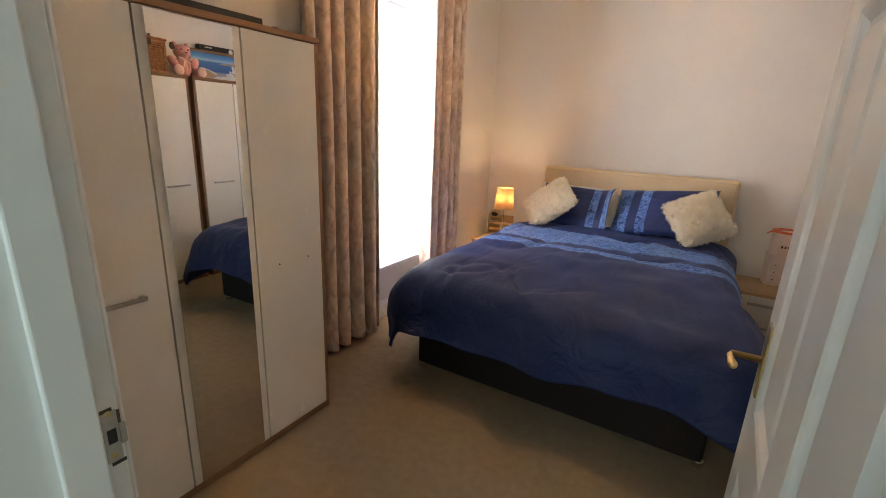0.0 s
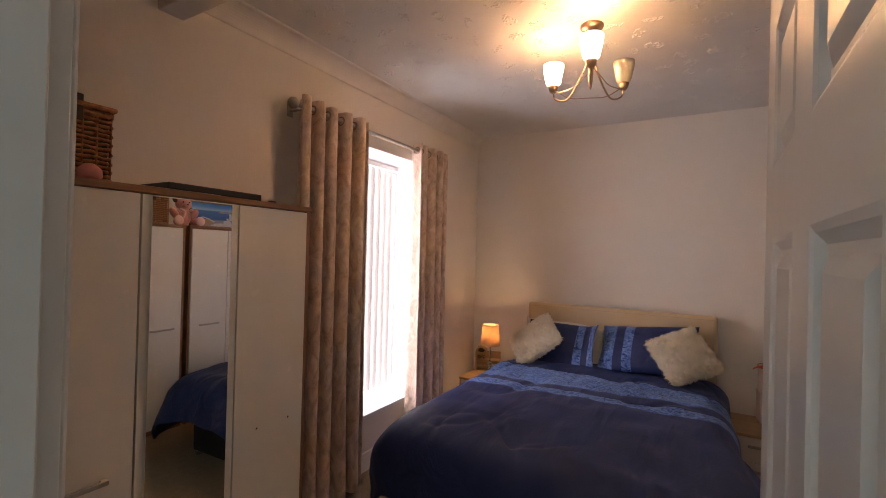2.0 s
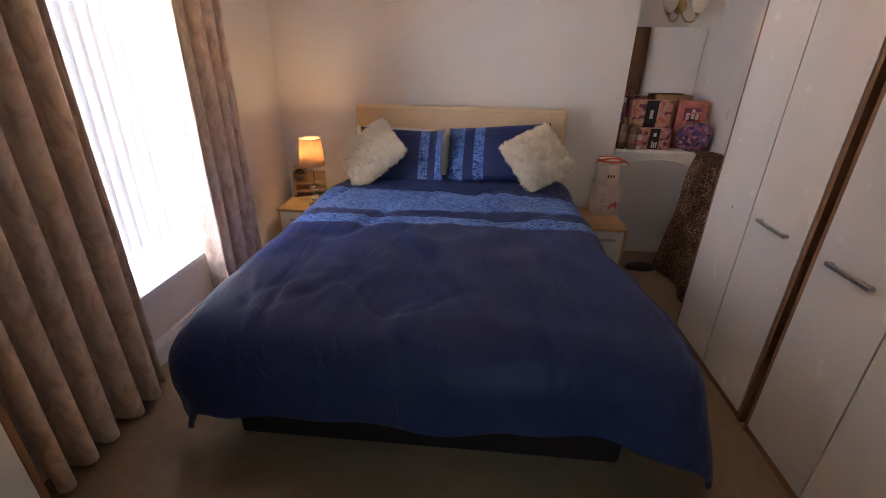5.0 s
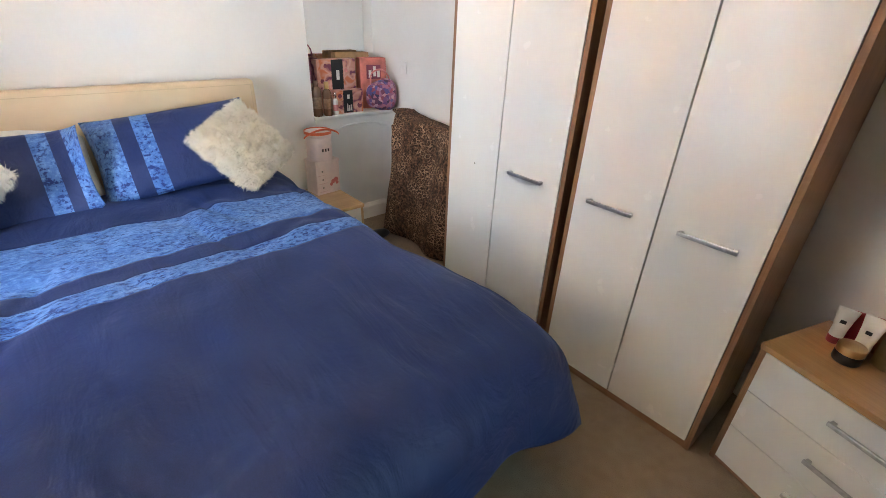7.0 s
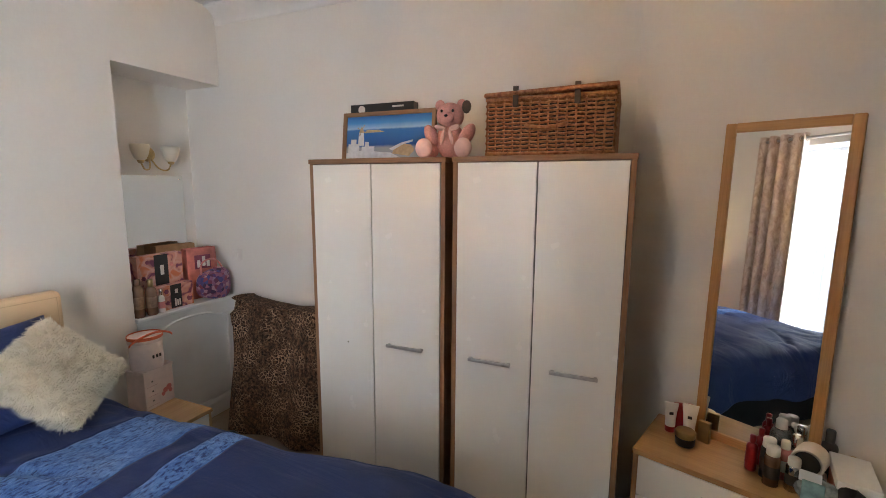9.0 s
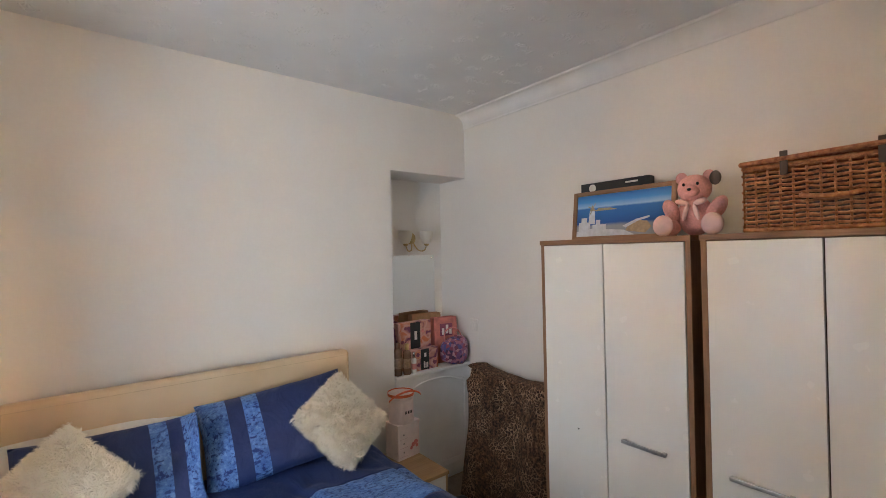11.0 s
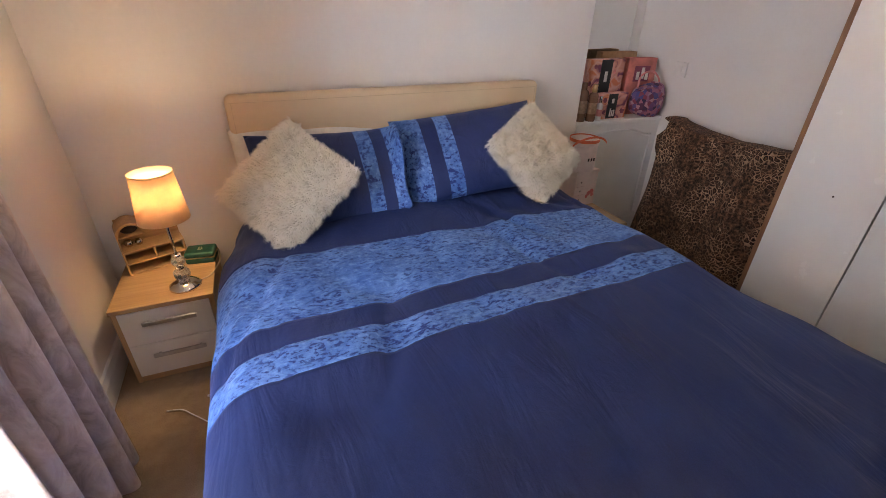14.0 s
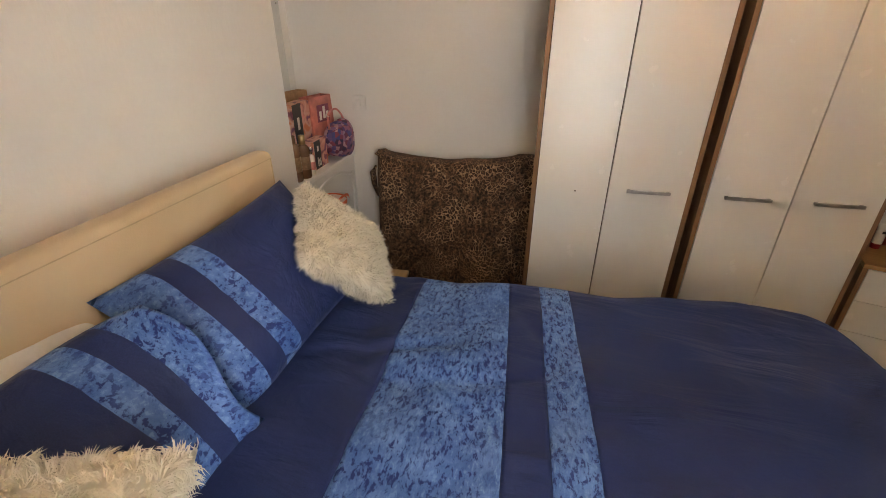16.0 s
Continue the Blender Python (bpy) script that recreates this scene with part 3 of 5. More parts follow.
W_H = 1.732
w2 = wardrobe("white gloss two-door wardrobe with oak-effect edges and one bar handle", pose(1.116, 2.103, 0), 0.725, 0.478, W_H,
              [(0.020, 0.372, 0.197, None), (0.372, 0.705, None, None)], "wardrobes along the wall")
w3 = wardrobe("white gloss two-door wardrobe with oak-effect edges and two bar handles", pose(1.116, 1.345, 0), 0.722, 0.478, W_H,
              [(0.020, 0.361, 0.185, None), (0.361, 0.702, 0.540, None)], "wardrobes along the wall")
w1 = wardrobe("white three-door wardrobe with a tall mirror on its middle door", pose(-1.165, 1.222, 0, 0, 0, 180), 1.125, 0.455, 1.745,
              [(0.020, 0.360, None, None), (0.360, 0.702, None, (0.392, 0.675)), (0.702, 1.105, 0.871, None)])
# ---- bed ----
BX, BED_Y0, BED_Y1 = -0.25, 1.80, 3.80
bed = thing("bed", "double divan bed with dark base and cream faux-leather headboard", "bed", pose(BX, BED_Y0, 0))
part("divan_base", box(-0.75, 0.75, -0.02, 2.0, 0.045, 0.34, 0.02, 3), DARK_FABRIC, bed, "dark brown fabric divan base", True)
part("mattress", box(-0.75, 0.75, 0.0, 2.0, 0.345, 0.60, 0.05, 4), LINEN, bed, "white mattress", True)


LEATHER_SEAM = plain("tan_leather_piping", (0.56, 0.405, 0.25), 0.5, grain=0.1)


def headboard():
    """Padded slab with rounded edges and a stitched line near its top."""
    bm = box(-0.762, 0.762, 2.005, 2.085, 0.30, 1.11, 0.028, 4)
    return bm


part("headboard", headboard(), LEATHER, bed, "cream faux-leather padded headboard", True)
part("top_seam", tube([(-0.745, 2.005, 1.082), (0.745, 2.005, 1.082)], 0.0016, 6), LEATHER_SEAM, bed, "stitched seam of the headboard")
for _x in (-0.736, 0.736):
    part("side_seam", tube([(_x, 2.005, 0.35), (_x, 2.005, 1.080)], 0.0016, 6), LEATHER_SEAM, bed)
for _x in (-0.70, 0.70):
    for _y in (0.03, 1.94):
        part("castor", lathe([(0.012, 0.07), (0.014, 0.045), (0.024, 0.04), (0.024, 0.006), (0.018, 0.0)], 16), CHROME, bed, smooth=True).location = (_x + (0.038 if _x > 0 else -0.038) * (1 if _y < 1 else 0), _y, 0)

SEAMS = (1.405, 1.068, 0.955, 0.845)           # where the bands are sewn in, up the bed
HALF, FOOT, ROUND = 0.76, 1.93, 0.26        # half width, reach to the foot and corner radius of the covered bed


def fold_over(s, edge, r):
    """Where a cloth lies that runs s outwards and turns down at the edge: (outwards, down)."""
    if s <= edge:
        return s, 0.0
    a = (s - edge) / r
    k = math.pi / 2 * 0.93
    if a < k:
        return edge + r * math.sin(a), r * (1 - math.cos(a))
    rest = s - edge - r * k
    return edge + r * math.sin(k) + rest * 0.10, r * (1 - math.cos(k)) + rest * 0.99


def duvet_at(u, v):
    """u across the bed from its middle, v up the bed; the cloth turns down round a bed with rounded foot corners."""
    su = 1 if u >= 0 else -1
    fo = 1.86 - v
    ix, iy = HALF - ROUND, FOOT - ROUND
    cx, cy = max(0.0, abs(u) - ix), max(0.0, fo - iy)
    x, y = su * min(abs(u), ix), 3.66 - min(fo, iy)
    s = (cx ** 4 + cy ** 4) ** 0.25
    n = s or 1.0
    corner = 4 * (cx * cy / (cx * cx + cy * cy)) ** 2 if su > 0 and cx * cy > 0 else 0.0
    nx, ny = su * cx / n, -cy / n
    out, down = fold_over(s, ROUND - 0.10, 0.17)
    p = Vector((u, v, 0))
    puff = 0.022 * noise.noise(p * 2.3) + 0.013 * noise.noise(p * 5.1 + Vector((3, 1, 0)))
    crease = 0.0
    for k in range(4):
        q = noise.noise(Vector((u * 2.4 + k * 7.3, v * 1.2 - k * 3.1, k * 5.0)))
        near = max(0.0, noise.noise(Vector((u * 1.5 - k, v * 1.5 + k * 2, 1.7))) + 0.25)
        crease -= 0.019 * near * math.exp(-(q / 0.045) ** 2)
    hang = min(1.0, down / 0.30)
    out += 0.066 * corner * hang
    down *= 1 + 0.05 * corner
    for seam in SEAMS:
        pull = math.exp(-abs(v - seam) / 0.07)
        crease += 0.005 * pull * noise.noise(Vector((u * 17 + seam * 40, v * 3.0, 8.0)))
    along = u * (cy / n) + v * (cx / n)
    out += hang * (0.020 * math.sin(7.0 * along) + 0.022 * noise.noise(p * 3.0 + Vector((0, 0, 4)))) + puff * 0.6 * min(1.0, down / 0.1)
    slope = 0.035 * max(0.0, (fo - 1.0) / 0.9) ** 2 if fo > 1.0 else 0.0
    z = 0.655 + 0.014 * (1 - (min(abs(u), 0.8) / 0.8) ** 2) - min(slope, 0.05) + (puff + crease) * (1 - 0.7 * hang) - down
    k = min(1.0, max(0.0, (fo - 0.9) / 0.9))
    k = k * k * (3 - 2 * k)
    px, py = x + nx * out, y + ny * out
    wide = 0.143 * k if su > 0 else 0.075 * min(1.0, max(0.0, (3.60 - py) / 0.25)) + 0.045 * k
    px *= 1 + wide * min(1.0, (abs(px) / 0.75) ** 2)
    py -= 0.06 * max(0.0, fo - 1.6)
    return px, py, max(z, 0.07)


def hem_u(v):
    return 1.185 + 0.02 * math.sin(v * 3.0)


DUVET_V0 = -0.36


def duvet_strip(v0, v1, nv, bm=None, nu=130):
    def fn(a, b):
        v = v0 + (v1 - v0) * b
        u = (2 * a - 1) * hem_u(v)
        if v0 == DUVET_V0:
            v += 0.045 * (1 - b) ** 6 * noise.noise(Vector((u * 3.2, 0.4, 2.0)))
        bow = -0.012 * max(0.0, 1 - (u / 0.85) ** 2) * max(0.0, 1 - ((v - 1.1) / 0.7) ** 2)
        skew = 0.041 * u * min(1.0, max(0.0, (1.45 - v) / 0.35)) * min(1.0, max(0.0, v / 0.5))
        return duvet_at(u, v + bow + skew)
    return grid(fn, nu, nv, bm)


# cloth coordinate v of the bands, from y on the bed
def v_of(y):
    return 1.86 - (3.66 - y)


B = [v_of(y) for y in (3.195, 2.848, 2.738, 2.632)]
duvet = thing("duvet", "navy cotton duvet with two crushed-velvet bands, spread over the bed", "duvet", pose(BX, 0, 0))
_bm = duvet_strip(DUVET_V0, B[3], 120)
duvet_strip(B[2], B[1], 10, _bm)
duvet_strip(B[0], 1.86, 30, _bm)
thicken(part("cover", _bm, NAVY, duvet, "navy cotton cover", True), 0.018)
thicken(part("velvet_band", duvet_strip(B[1], B[0], 28), VELVET, duvet, "wide blue crushed-velvet band", True), 0.018)
thicken(part("velvet_band", duvet_strip(B[3], B[2], 10), VELVET, duvet, "narrow blue crushed-velvet band", True), 0.018)


def pillow_shape(w, h, t, seed, u0=0.0, u1=1.0, n=30, flop=0.0):
    """A soft rectangular pillow in its own frame: x across, z up, y through; u0 to u1 cuts a strip of it."""
    bm = bmesh.new()
    for side in (-1, 1):
        def fn(a, b, side=side):
            u = 2 * (u0 + (u1 - u0) * a) - 1
            v = 2 * b - 1
            f = (max(0.0, 1 - abs(u) ** 2.8) * max(0.0, 1 - abs(v) ** 2.8)) ** 0.6
            pinch = 1 - 0.07 * (1 - u * u) * abs(v) ** 2
            pinch2 = 1 - 0.05 * (1 - v * v) * abs(u) ** 2
            wr = 0.010 * noise.noise(Vector((u * 2.4 + seed, v * 2.4, side * 3.0))) + 0.005 * noise.noise(Vector((u * 6 + seed, v * 6, side)))
            bend = flop * max(0.0, u - 0.25) ** 2
            dent = 0.5 * bend * math.sin(v * 2.6 + 0.6)
            return (u * w / 2 * pinch2 - bend * 0.12, side * (t / 2 * f + wr * f) - bend * 0.16 - dent * 0.12, v * h / 2 * pinch * (1 - 0.22 * bend) - bend * 0.03)
        grid(fn, max(3, int(n * (u1 - u0))), n, bm)
    bmesh.ops.remove_doubles(bm, verts=bm.verts[:], dist=0.0005)
    return bm


def banded_pillow(m, label, wide_at_end):
    """Navy pillow with a wide velvet end and a narrow velvet band. wide_at_end: +1 for its +x end."""
    th = thing("pillow", label, "pillow", m, "pillows at the headboard")
    cuts = [(0.0, 0.62, NAVY, "cover"), (0.62, 0.72, VELVET, "velvet_band"), (0.72, 0.82, NAVY, "cover"), (0.82, 1.0, VELVET, "velvet_band")]
    for a, b, mat, nm in cuts:
        if wide_at_end < 0:
            a, b = 1 - b, 1 - a
        part(nm, pillow_shape(0.72, 0.46, 0.15, 3.0 + wide_at_end, a, b, flop=1.5 if wide_at_end > 0 else 0.0), mat, th, "", True)
    return th


banded_pillow(pose(-0.600, 3.595, 0.790, -46, 2, 3), "navy pillow with blue velvet bands leaning on the headboard", 1)
banded_pillow(pose(0.030, 3.595, 0.838, -46, -6, -7), "navy pillow with blue velvet bands overlapping its neighbour", -1)
solid("white_pillow", pillow_shape(0.72, 0.42, 0.10, 9.0), LINEN, "plain white pillow tucked behind the navy one", "pillow", True).matrix_world = pose(-0.665, 3.725, 0.795, -34, 1, 2)


def basis(centre, across, up):
    """A pose whose x runs along across and whose z leans towards up."""
    x = Vector(across).normalized()
    z = Vector(up)
    z = (z - x * z.dot(x)).normalized()
    y = z.cross(x)
    return Matrix.Translation(centre) @ Matrix((x, y, z)).transposed().to_4x4()


def fur_cushion(m, label, size, thick, seed):
    th = thing("cushion", label, "cushion", m, "fluffy cushions on the bed")
    core = pillow_shape(size, size, thick, seed, n=20)
    bmesh.ops.recalc_face_normals(core, faces=core.faces[:])
    rng = random.Random(int(seed * 10))
    fur = bmesh.new()
    faces = [f for f in core.faces if f.calc_area() > 1e-6]
    weights = [f.calc_area() for f in faces]
    for f in rng.choices(faces, weights, k=26000):
        a, b = rng.random(), rng.random()
        vs = [v.co for v in f.verts]
        nrm = f.normal if f.normal.dot(f.calc_center_median()) > 0 else -f.normal
        p = vs[0].lerp(vs[1], a).lerp((vs[3] if len(vs) > 3 else vs[2]).lerp(vs[2], a), b)
        lump = noise.noise_vector(p * 34 + Vector((seed, 0, 0)))
        fine = noise.noise_vector(p * 90 + Vector((0, seed, 0)))
        d = (nrm * 0.8 + lump * 0.95 + fine * 0.35 + Vector((rng.uniform(-.2, .2), rng.uniform(-.2, .2), rng.uniform(-.45, .1)))).normalized()
        ln = rng.uniform(0.018, 0.036)
        side = d.cross(nrm + Vector((rng.uniform(-.4, .4), rng.uniform(-.4, .4), rng.uniform(-.4, .4)))).normalized() * rng.uniform(0.0008, 0.0016)
        mid = p + d * ln * 0.5 + nrm * 0.004
        tip = p + d * ln + lump * 0.010 + Vector((0, 0, -0.006))
        q = [fur.verts.new(c) for c in (p - side * 0.7, p + side * 0.7, mid + side, mid - side, tip)]
        fur.faces.new(q[:4])
        fur.faces.new((q[3], q[2], q[4]))
    part("cushion_body", core, FUR, th, "", True)
    ob = finish("fur", fur, FUR, False, False)
    ob.parent = th
    tagged(ob, "long white shaggy pile", "", "", "stuff")
    return th


_fur = Mat("white_shaggy_pile", (0.90, 0.84, 0.76), 0.9, 0, 0.15)
_fur.colour(_fur.ramp(_fur.noise(25, 3), [(0.3, (0.94, 0.87, 0.76)), (0.7, (0.98, 0.94, 0.86))]))
FUR = _fur.translucent((0.99, 0.94, 0.85), 0.60).m
fur_cushion(basis((-0.825, 3.455, 0.835), (0.224, -0.356, -0.154), (0.30, 0.135, 0.283)), "white shaggy cushion standing on a corner against the pillow", 0.41, 0.12, 2.0)
fur_cushion(basis((0.29, 3.445, 0.850), (0.197, -0.181, -0.25), (0.31, 0.194, 0.163)), "white shaggy cushion standing on a corner beside the headboard end", 0.365, 0.12, 5.0)

# ---- bedside units ----


def bedside(label, m, w, d, h):
    """Own frame: front faces -y at y = 0, x from 0 to w."""
    th = thing("bedside_table", label, "bedside table", m, "bedside tables")
    part("side_panel", box(0, 0.018, 0.004, d, 0, h - 0.02, 0.001), BEECH_Z, th)
    part("side_panel", box(w - 0.018, w, 0.004, d, 0, h - 0.02, 0.001), BEECH_Z, th)
    part("tabletop", box(-0.004, w + 0.004, -0.004, d, h - 0.02, h, 0.002), BEECH_X, th, "light oak-effect top")
    part("back_panel", boxes((0.018, w - 0.018, d - 0.006, d, 0, h - 0.02)), BEECH_Z, th)
    part("plinth", box(0.018, w - 0.018, 0.008, 0.024, 0, 0.03, 0.001), BEECH_X, th)
    hh = (h - 0.02 - 0.034) / 2
    for k in range(2):
        z0 = 0.032 + k * hh
        dr = part("drawer", box(0.0195, w - 0.0195, 0.0, d - 0.02, z0 + 0.001, z0 + hh - 0.002, 0.0012), GLOSS_WHITE, th, "white drawer front")
        hd = part("handle", box(w * 0.26, w * 0.80, -0.022, -0.013, z0 + hh * 0.62 - 0.003, z0 + hh * 0.62 + 0.017, 0.003), STEEL, dr, "brushed steel bar handle")
        for fx in (0.32, 0.74):
            part("post", boxes((w * fx - 0.004, w * fx + 0.004, -0.014, 0.0, z0 + hh * 0.62 + 0.003, z0 + hh * 0.62 + 0.011)), STEEL, hd)
    return th


BS_H = 0.385
bedside("light oak and white two-drawer bedside table under the lamp", pose(-1.565, 3.50, 0), 0.37, 0.44, BS_H)
bedside("light oak and white two-drawer bedside table holding gift boxes", pose(0.585, 3.42, 0), 0.36, 0.44, BS_H)

# ---- chest of drawers on the slanted wall ----
slant_m = Matrix.Translation((EX, BEND_Y, 0)) @ Matrix.Rotation(-SLANT, 4, "Z")   # x off the wall is negative, y runs back along it
CH_D, CH_H, CH_W = 0.36, 0.56, 0.69
chest_m = Matrix.Translation((1.168, 1.286, 0)) @ Matrix.Rotation(radians(-18.5), 4, "Z") @ Matrix.Translation((CH_D, 0, 0))


def chest_of_drawers(m, w, d, h):
    """Own frame: back against x = 0, front at x = -d, y from -w to 0; a bar handle to each drawer."""
    th = thing("chest_of_drawers", "white three-drawer chest with oak-effect top and steel handles", "chest of drawers", m)
    part("side_panel", box(-d, 0, -0.02, 0, 0, h - 0.022, 0.001), OAK_Z, th)
    part("side_panel", box(-d, 0, -w, -w + 0.02, 0, h - 0.022, 0.001), OAK_Z, th)
    part("top_panel", box(-d - 0.006, 0, -w - 0.003, 0.003, h - 0.022, h, 0.002), TOP_OAK, th, "oak-effect top")
    part("back_panel", boxes((-0.006, 0, -w + 0.02, -0.02, 0, h - 0.022)), DARK, th)
    part("plinth", box(-d + 0.006, -d + 0.022, -w + 0.02, -0.02, 0, 0.025, 0.001), OAK_Y, th)
    hh = (h - 0.022 - 0.028) / 3
    for k in range(3):
        z0 = 0.026 + k * hh
        dr = part("drawer", box(-d - 0.004, -0.03, -w + 0.0215, -0.0215, z0 + 0.001, z0 + hh - 0.002, 0.0012), GLOSS_WHITE, th, "white gloss drawer front")
        for yc in (-w / 2,):
            bar_handle(dr, (-d - 0.004, yc, z0 + hh * 0.56), 0.195)
    return th


TOP_OAK = make_wood("oak_chest_top", (0.38, 0.20, 0.085), (0.50, 0.295, 0.14), 1, 0.35, 4)
chest_of_drawers(chest_m, CH_W, CH_D, CH_H)


def standing_mirror():
    """Own frame: y across from -w to 0, z up, glass faces -x; leans back by the pose."""
    w, h, f = 0.41, 1.30, 0.036
    th = thing("mirror", "tall pine-framed mirror leaning on the wall above the chest", "mirror", slant_m @ pose(-0.068, -0.375, CH_H, 0, 2.2, 0))
    part("frame_stile", box(0, 0.022, -f, 0, 0, h, 0.005), PINE_Z, th)
    part("frame_stile", box(0, 0.022, -w, -w + f, 0, h, 0.005), PINE_Z, th)
    part("frame_rail", box(0.001, 0.021, -w + f, -f, 0, f, 0.004), PINE_Y, th)
    part("frame_rail", box(0.001, 0.021, -w + f, -f, h - f, h, 0.004), PINE_Y, th)
    part("glass", boxes((0.010, 0.015, -w + f - 0.002, -f + 0.002, f - 0.002, h - f + 0.002)), MIRROR, th, "clear mirror glass")
    return th


PINE_Y = make_wood("pine_across", (0.46, 0.21, 0.072), (0.63, 0.345, 0.135), 1, 0.4, 4)
standing_mirror()

# ---- curtains and blind ----


def curtain(y0, y1, waves, label, seed):
    """Eyelet curtain hanging in deep folds from the pole."""
    th = thing("curtain", label, "curtain", Matrix(), "pair of curtains")
    z0, z1 = 0.03, 2.395

    def fn(a, b):
        z = z0 + (z1 - z0) * b
        ph = a * waves * 2 * math.pi + seed
        loose = (1 - b)
        amp = 0.050 + 0.014 * math.sin(a * 9 + seed) + 0.012 * loose
        x = POLE_X + amp * math.sin(ph) + 0.018 * loose * noise.noise(Vector((a * 5, b * 2, seed)))
        y = y0 + (y1 - y0) * a - 0.011 * math.sin(2 * ph) + 0.02 * loose * noise.noise(Vector((a * 4 + 9, b * 1.6, seed)))
        return x, y, z
    thicken(part("cloth", grid(fn, waves * 24, 40), CURTAIN, th, "taupe crushed-velvet cloth", True), 0.005, 0)
    for k in range(waves * 2):
        yy = y0 + (y1 - y0) * ((k * math.pi - (seed % math.pi)) / (waves * 2 * math.pi))
        if y0 < yy < y1:
            prof = [(0.021, -0.004), (0.026, -0.006), (0.030, 0), (0.026, 0.006), (0.021, 0.004)]
            bm = lathe(prof + [prof[0]], 18, caps=False)
            part("eyelet", bm, COPPER, th, "", True).matrix_world = pose(POLE_X, yy, POLE_Z, 90, 0, 0)
    return th


POLE_X, POLE_Z = -1.545, 2.345
curtain(1.475, 2.045, 5, "taupe crushed-velvet eyelet curtain drawn beside the window", 0.6)
curtain(2.635, 3.075, 4, "taupe crushed-velvet eyelet curtain drawn beside the bed", 2.2)
pole = thing("curtain_pole", "brushed metal curtain pole with round finials", "curtain pole", Matrix())
part("rod", tube([(POLE_X, 1.46, POLE_Z), (POLE_X, 3.05, POLE_Z)], 0.013, 14), STEEL, pole, "", True)
for _y in (1.435, 3.075):
    _b = lathe([(0.001, -0.032), (0.018, -0.027), (0.029, -0.012), (0.032, 0), (0.029, 0.012), (0.018, 0.027), (0.001, 0.032)], 20)
    part("finial", _b, STEEL, pole, "", True).location = (POLE_X, _y, POLE_Z)
for _y in (1.50, 3.0):
    br = part("bracket", tube([(WX, _y, POLE_Z - 0.012), (POLE_X, _y, POLE_Z - 0.018)], 0.007, 10), STEEL, pole)
    part("bracket_plate", box(WX, WX + 0.006, _y - 0.02, _y + 0.02, POLE_Z - 0.045, POLE_Z + 0.03, 0.002), STEEL, br)

blind = thing("vertical_blind", "white vertical blind with fabric slats, half turned", "blind", Matrix())
BLX = WX - 0.285
part("headrail", box(BLX - 0.02, BLX + 0.02, WIN_Y0 + 0.02, WIN_Y1 - 0.02, WIN_Z1 - 0.05, WIN_Z1 - 0.008, 0.004), UPVC, blind)
SLAT = Mat("blind_fabric", (0.70, 0.72, 0.72), 0.8, 0, 0.2)
SLAT.bump(SLAT.noise(300, 2), 0.1, 0.001)
SLAT.translucent((0.80, 0.88, 0.93), 0.06)
SLAT = SLAT.m


def slat_mesh():
    bm = bmesh.new()
    h = WIN_Z1 - 0.055 - (WIN_Z0 + 0.025)
    n = 6
    cols = [((k / n - 0.5) * 0.085, 0.004 * (1 - (2 * k / n - 1) ** 2)) for k in range(n + 1)]
    for t in (0.0, 0.0008):
        lo = [bm.verts.new((dx + t, dy, 0)) for dy, dx in cols]
        hi = [bm.verts.new((dx + t, dy, h)) for dy, dx in cols]
        for k in range(n):
            bm.faces.new((lo[k], lo[k + 1], hi[k + 1], hi[k]))
    bmesh.ops.recalc_face_normals(bm, faces=bm.faces[:])
    me = bpy.data.meshes.new("slat")
    bm.to_mesh(me)
    bm.free()
    me.materials.append(SLAT)
    return me


_sm = slat_mesh()
for k in range(15):
    s = new("slat", _sm)
    s.parent = blind
    s.matrix_world = pose(BLX, WIN_Y0 + 0.05 + k * 0.0768, WIN_Z0 + 0.025, 0, 0, -43 + random.uniform(-3, 3))
part("wand", box(BLX + 0.03, BLX + 0.036, WIN_Y1 - 0.055, WIN_Y1 - 0.042, 1.02, 1.16, 0.002), UPVC, blind)
part("cord", tube([(BLX + 0.033, WIN_Y1 - 0.048, 1.16), (BLX + 0.033, WIN_Y1 - 0.048, WIN_Z1 - 0.05)], 0.0015, 6), UPVC, blind)
# ---- lamps ----
OPAL = Mat("opal_glass_lit", (0.85, 0.78, 0.66), 0.3).glow((1.0, 0.76, 0.46), 25.0).translucent((1, 0.93, 0.82), 0.5).m
OPAL_OFF = Mat("opal_glass", (0.80, 0.74, 0.64), 0.3).translucent((1, 0.92, 0.8), 0.3).m
BULB = Mat("bulb_glass", (0.9, 0.85, 0.75), 0.3).glow((1.0, 0.74, 0.42), 14.0).m


def arc(points, n=10):
    """A smooth line through control points (Catmull-Rom)."""
    ps = [Vector(p) for p in points]
    ps = [2 * ps[0] - ps[1]] + ps + [2 * ps[-1] - ps[-2]]
    out = []
    for a, b, c, d in zip(ps, ps[1:], ps[2:], ps[3:]):
        for k in range(n):
            t = k / n
            out.append(0.5 * ((2 * b) + (c - a) * t + (2 * a - 5 * b + 4 * c - d) * t * t + (3 * b - a - 3 * c + d) * t ** 3))
    return out + [ps[-2]]


def tulip(h=0.115, r0=0.020, r1=0.056):
    """An open-topped opal glass shade with a real wall."""
    outer = [(r0, 0), (r0 + 0.014, 0.012), (r1 * 0.82, 0.040), (r1 * 0.97, 0.075), (r1, 0.098), (r1 * 0.97, h)]
    inner = [(r - 0.004, z + 0.002) for r, z in outer[::-1]]
    return lathe(outer + inner[:-1] + [(r0 - 0.006, 0.004)], 28, caps=False)


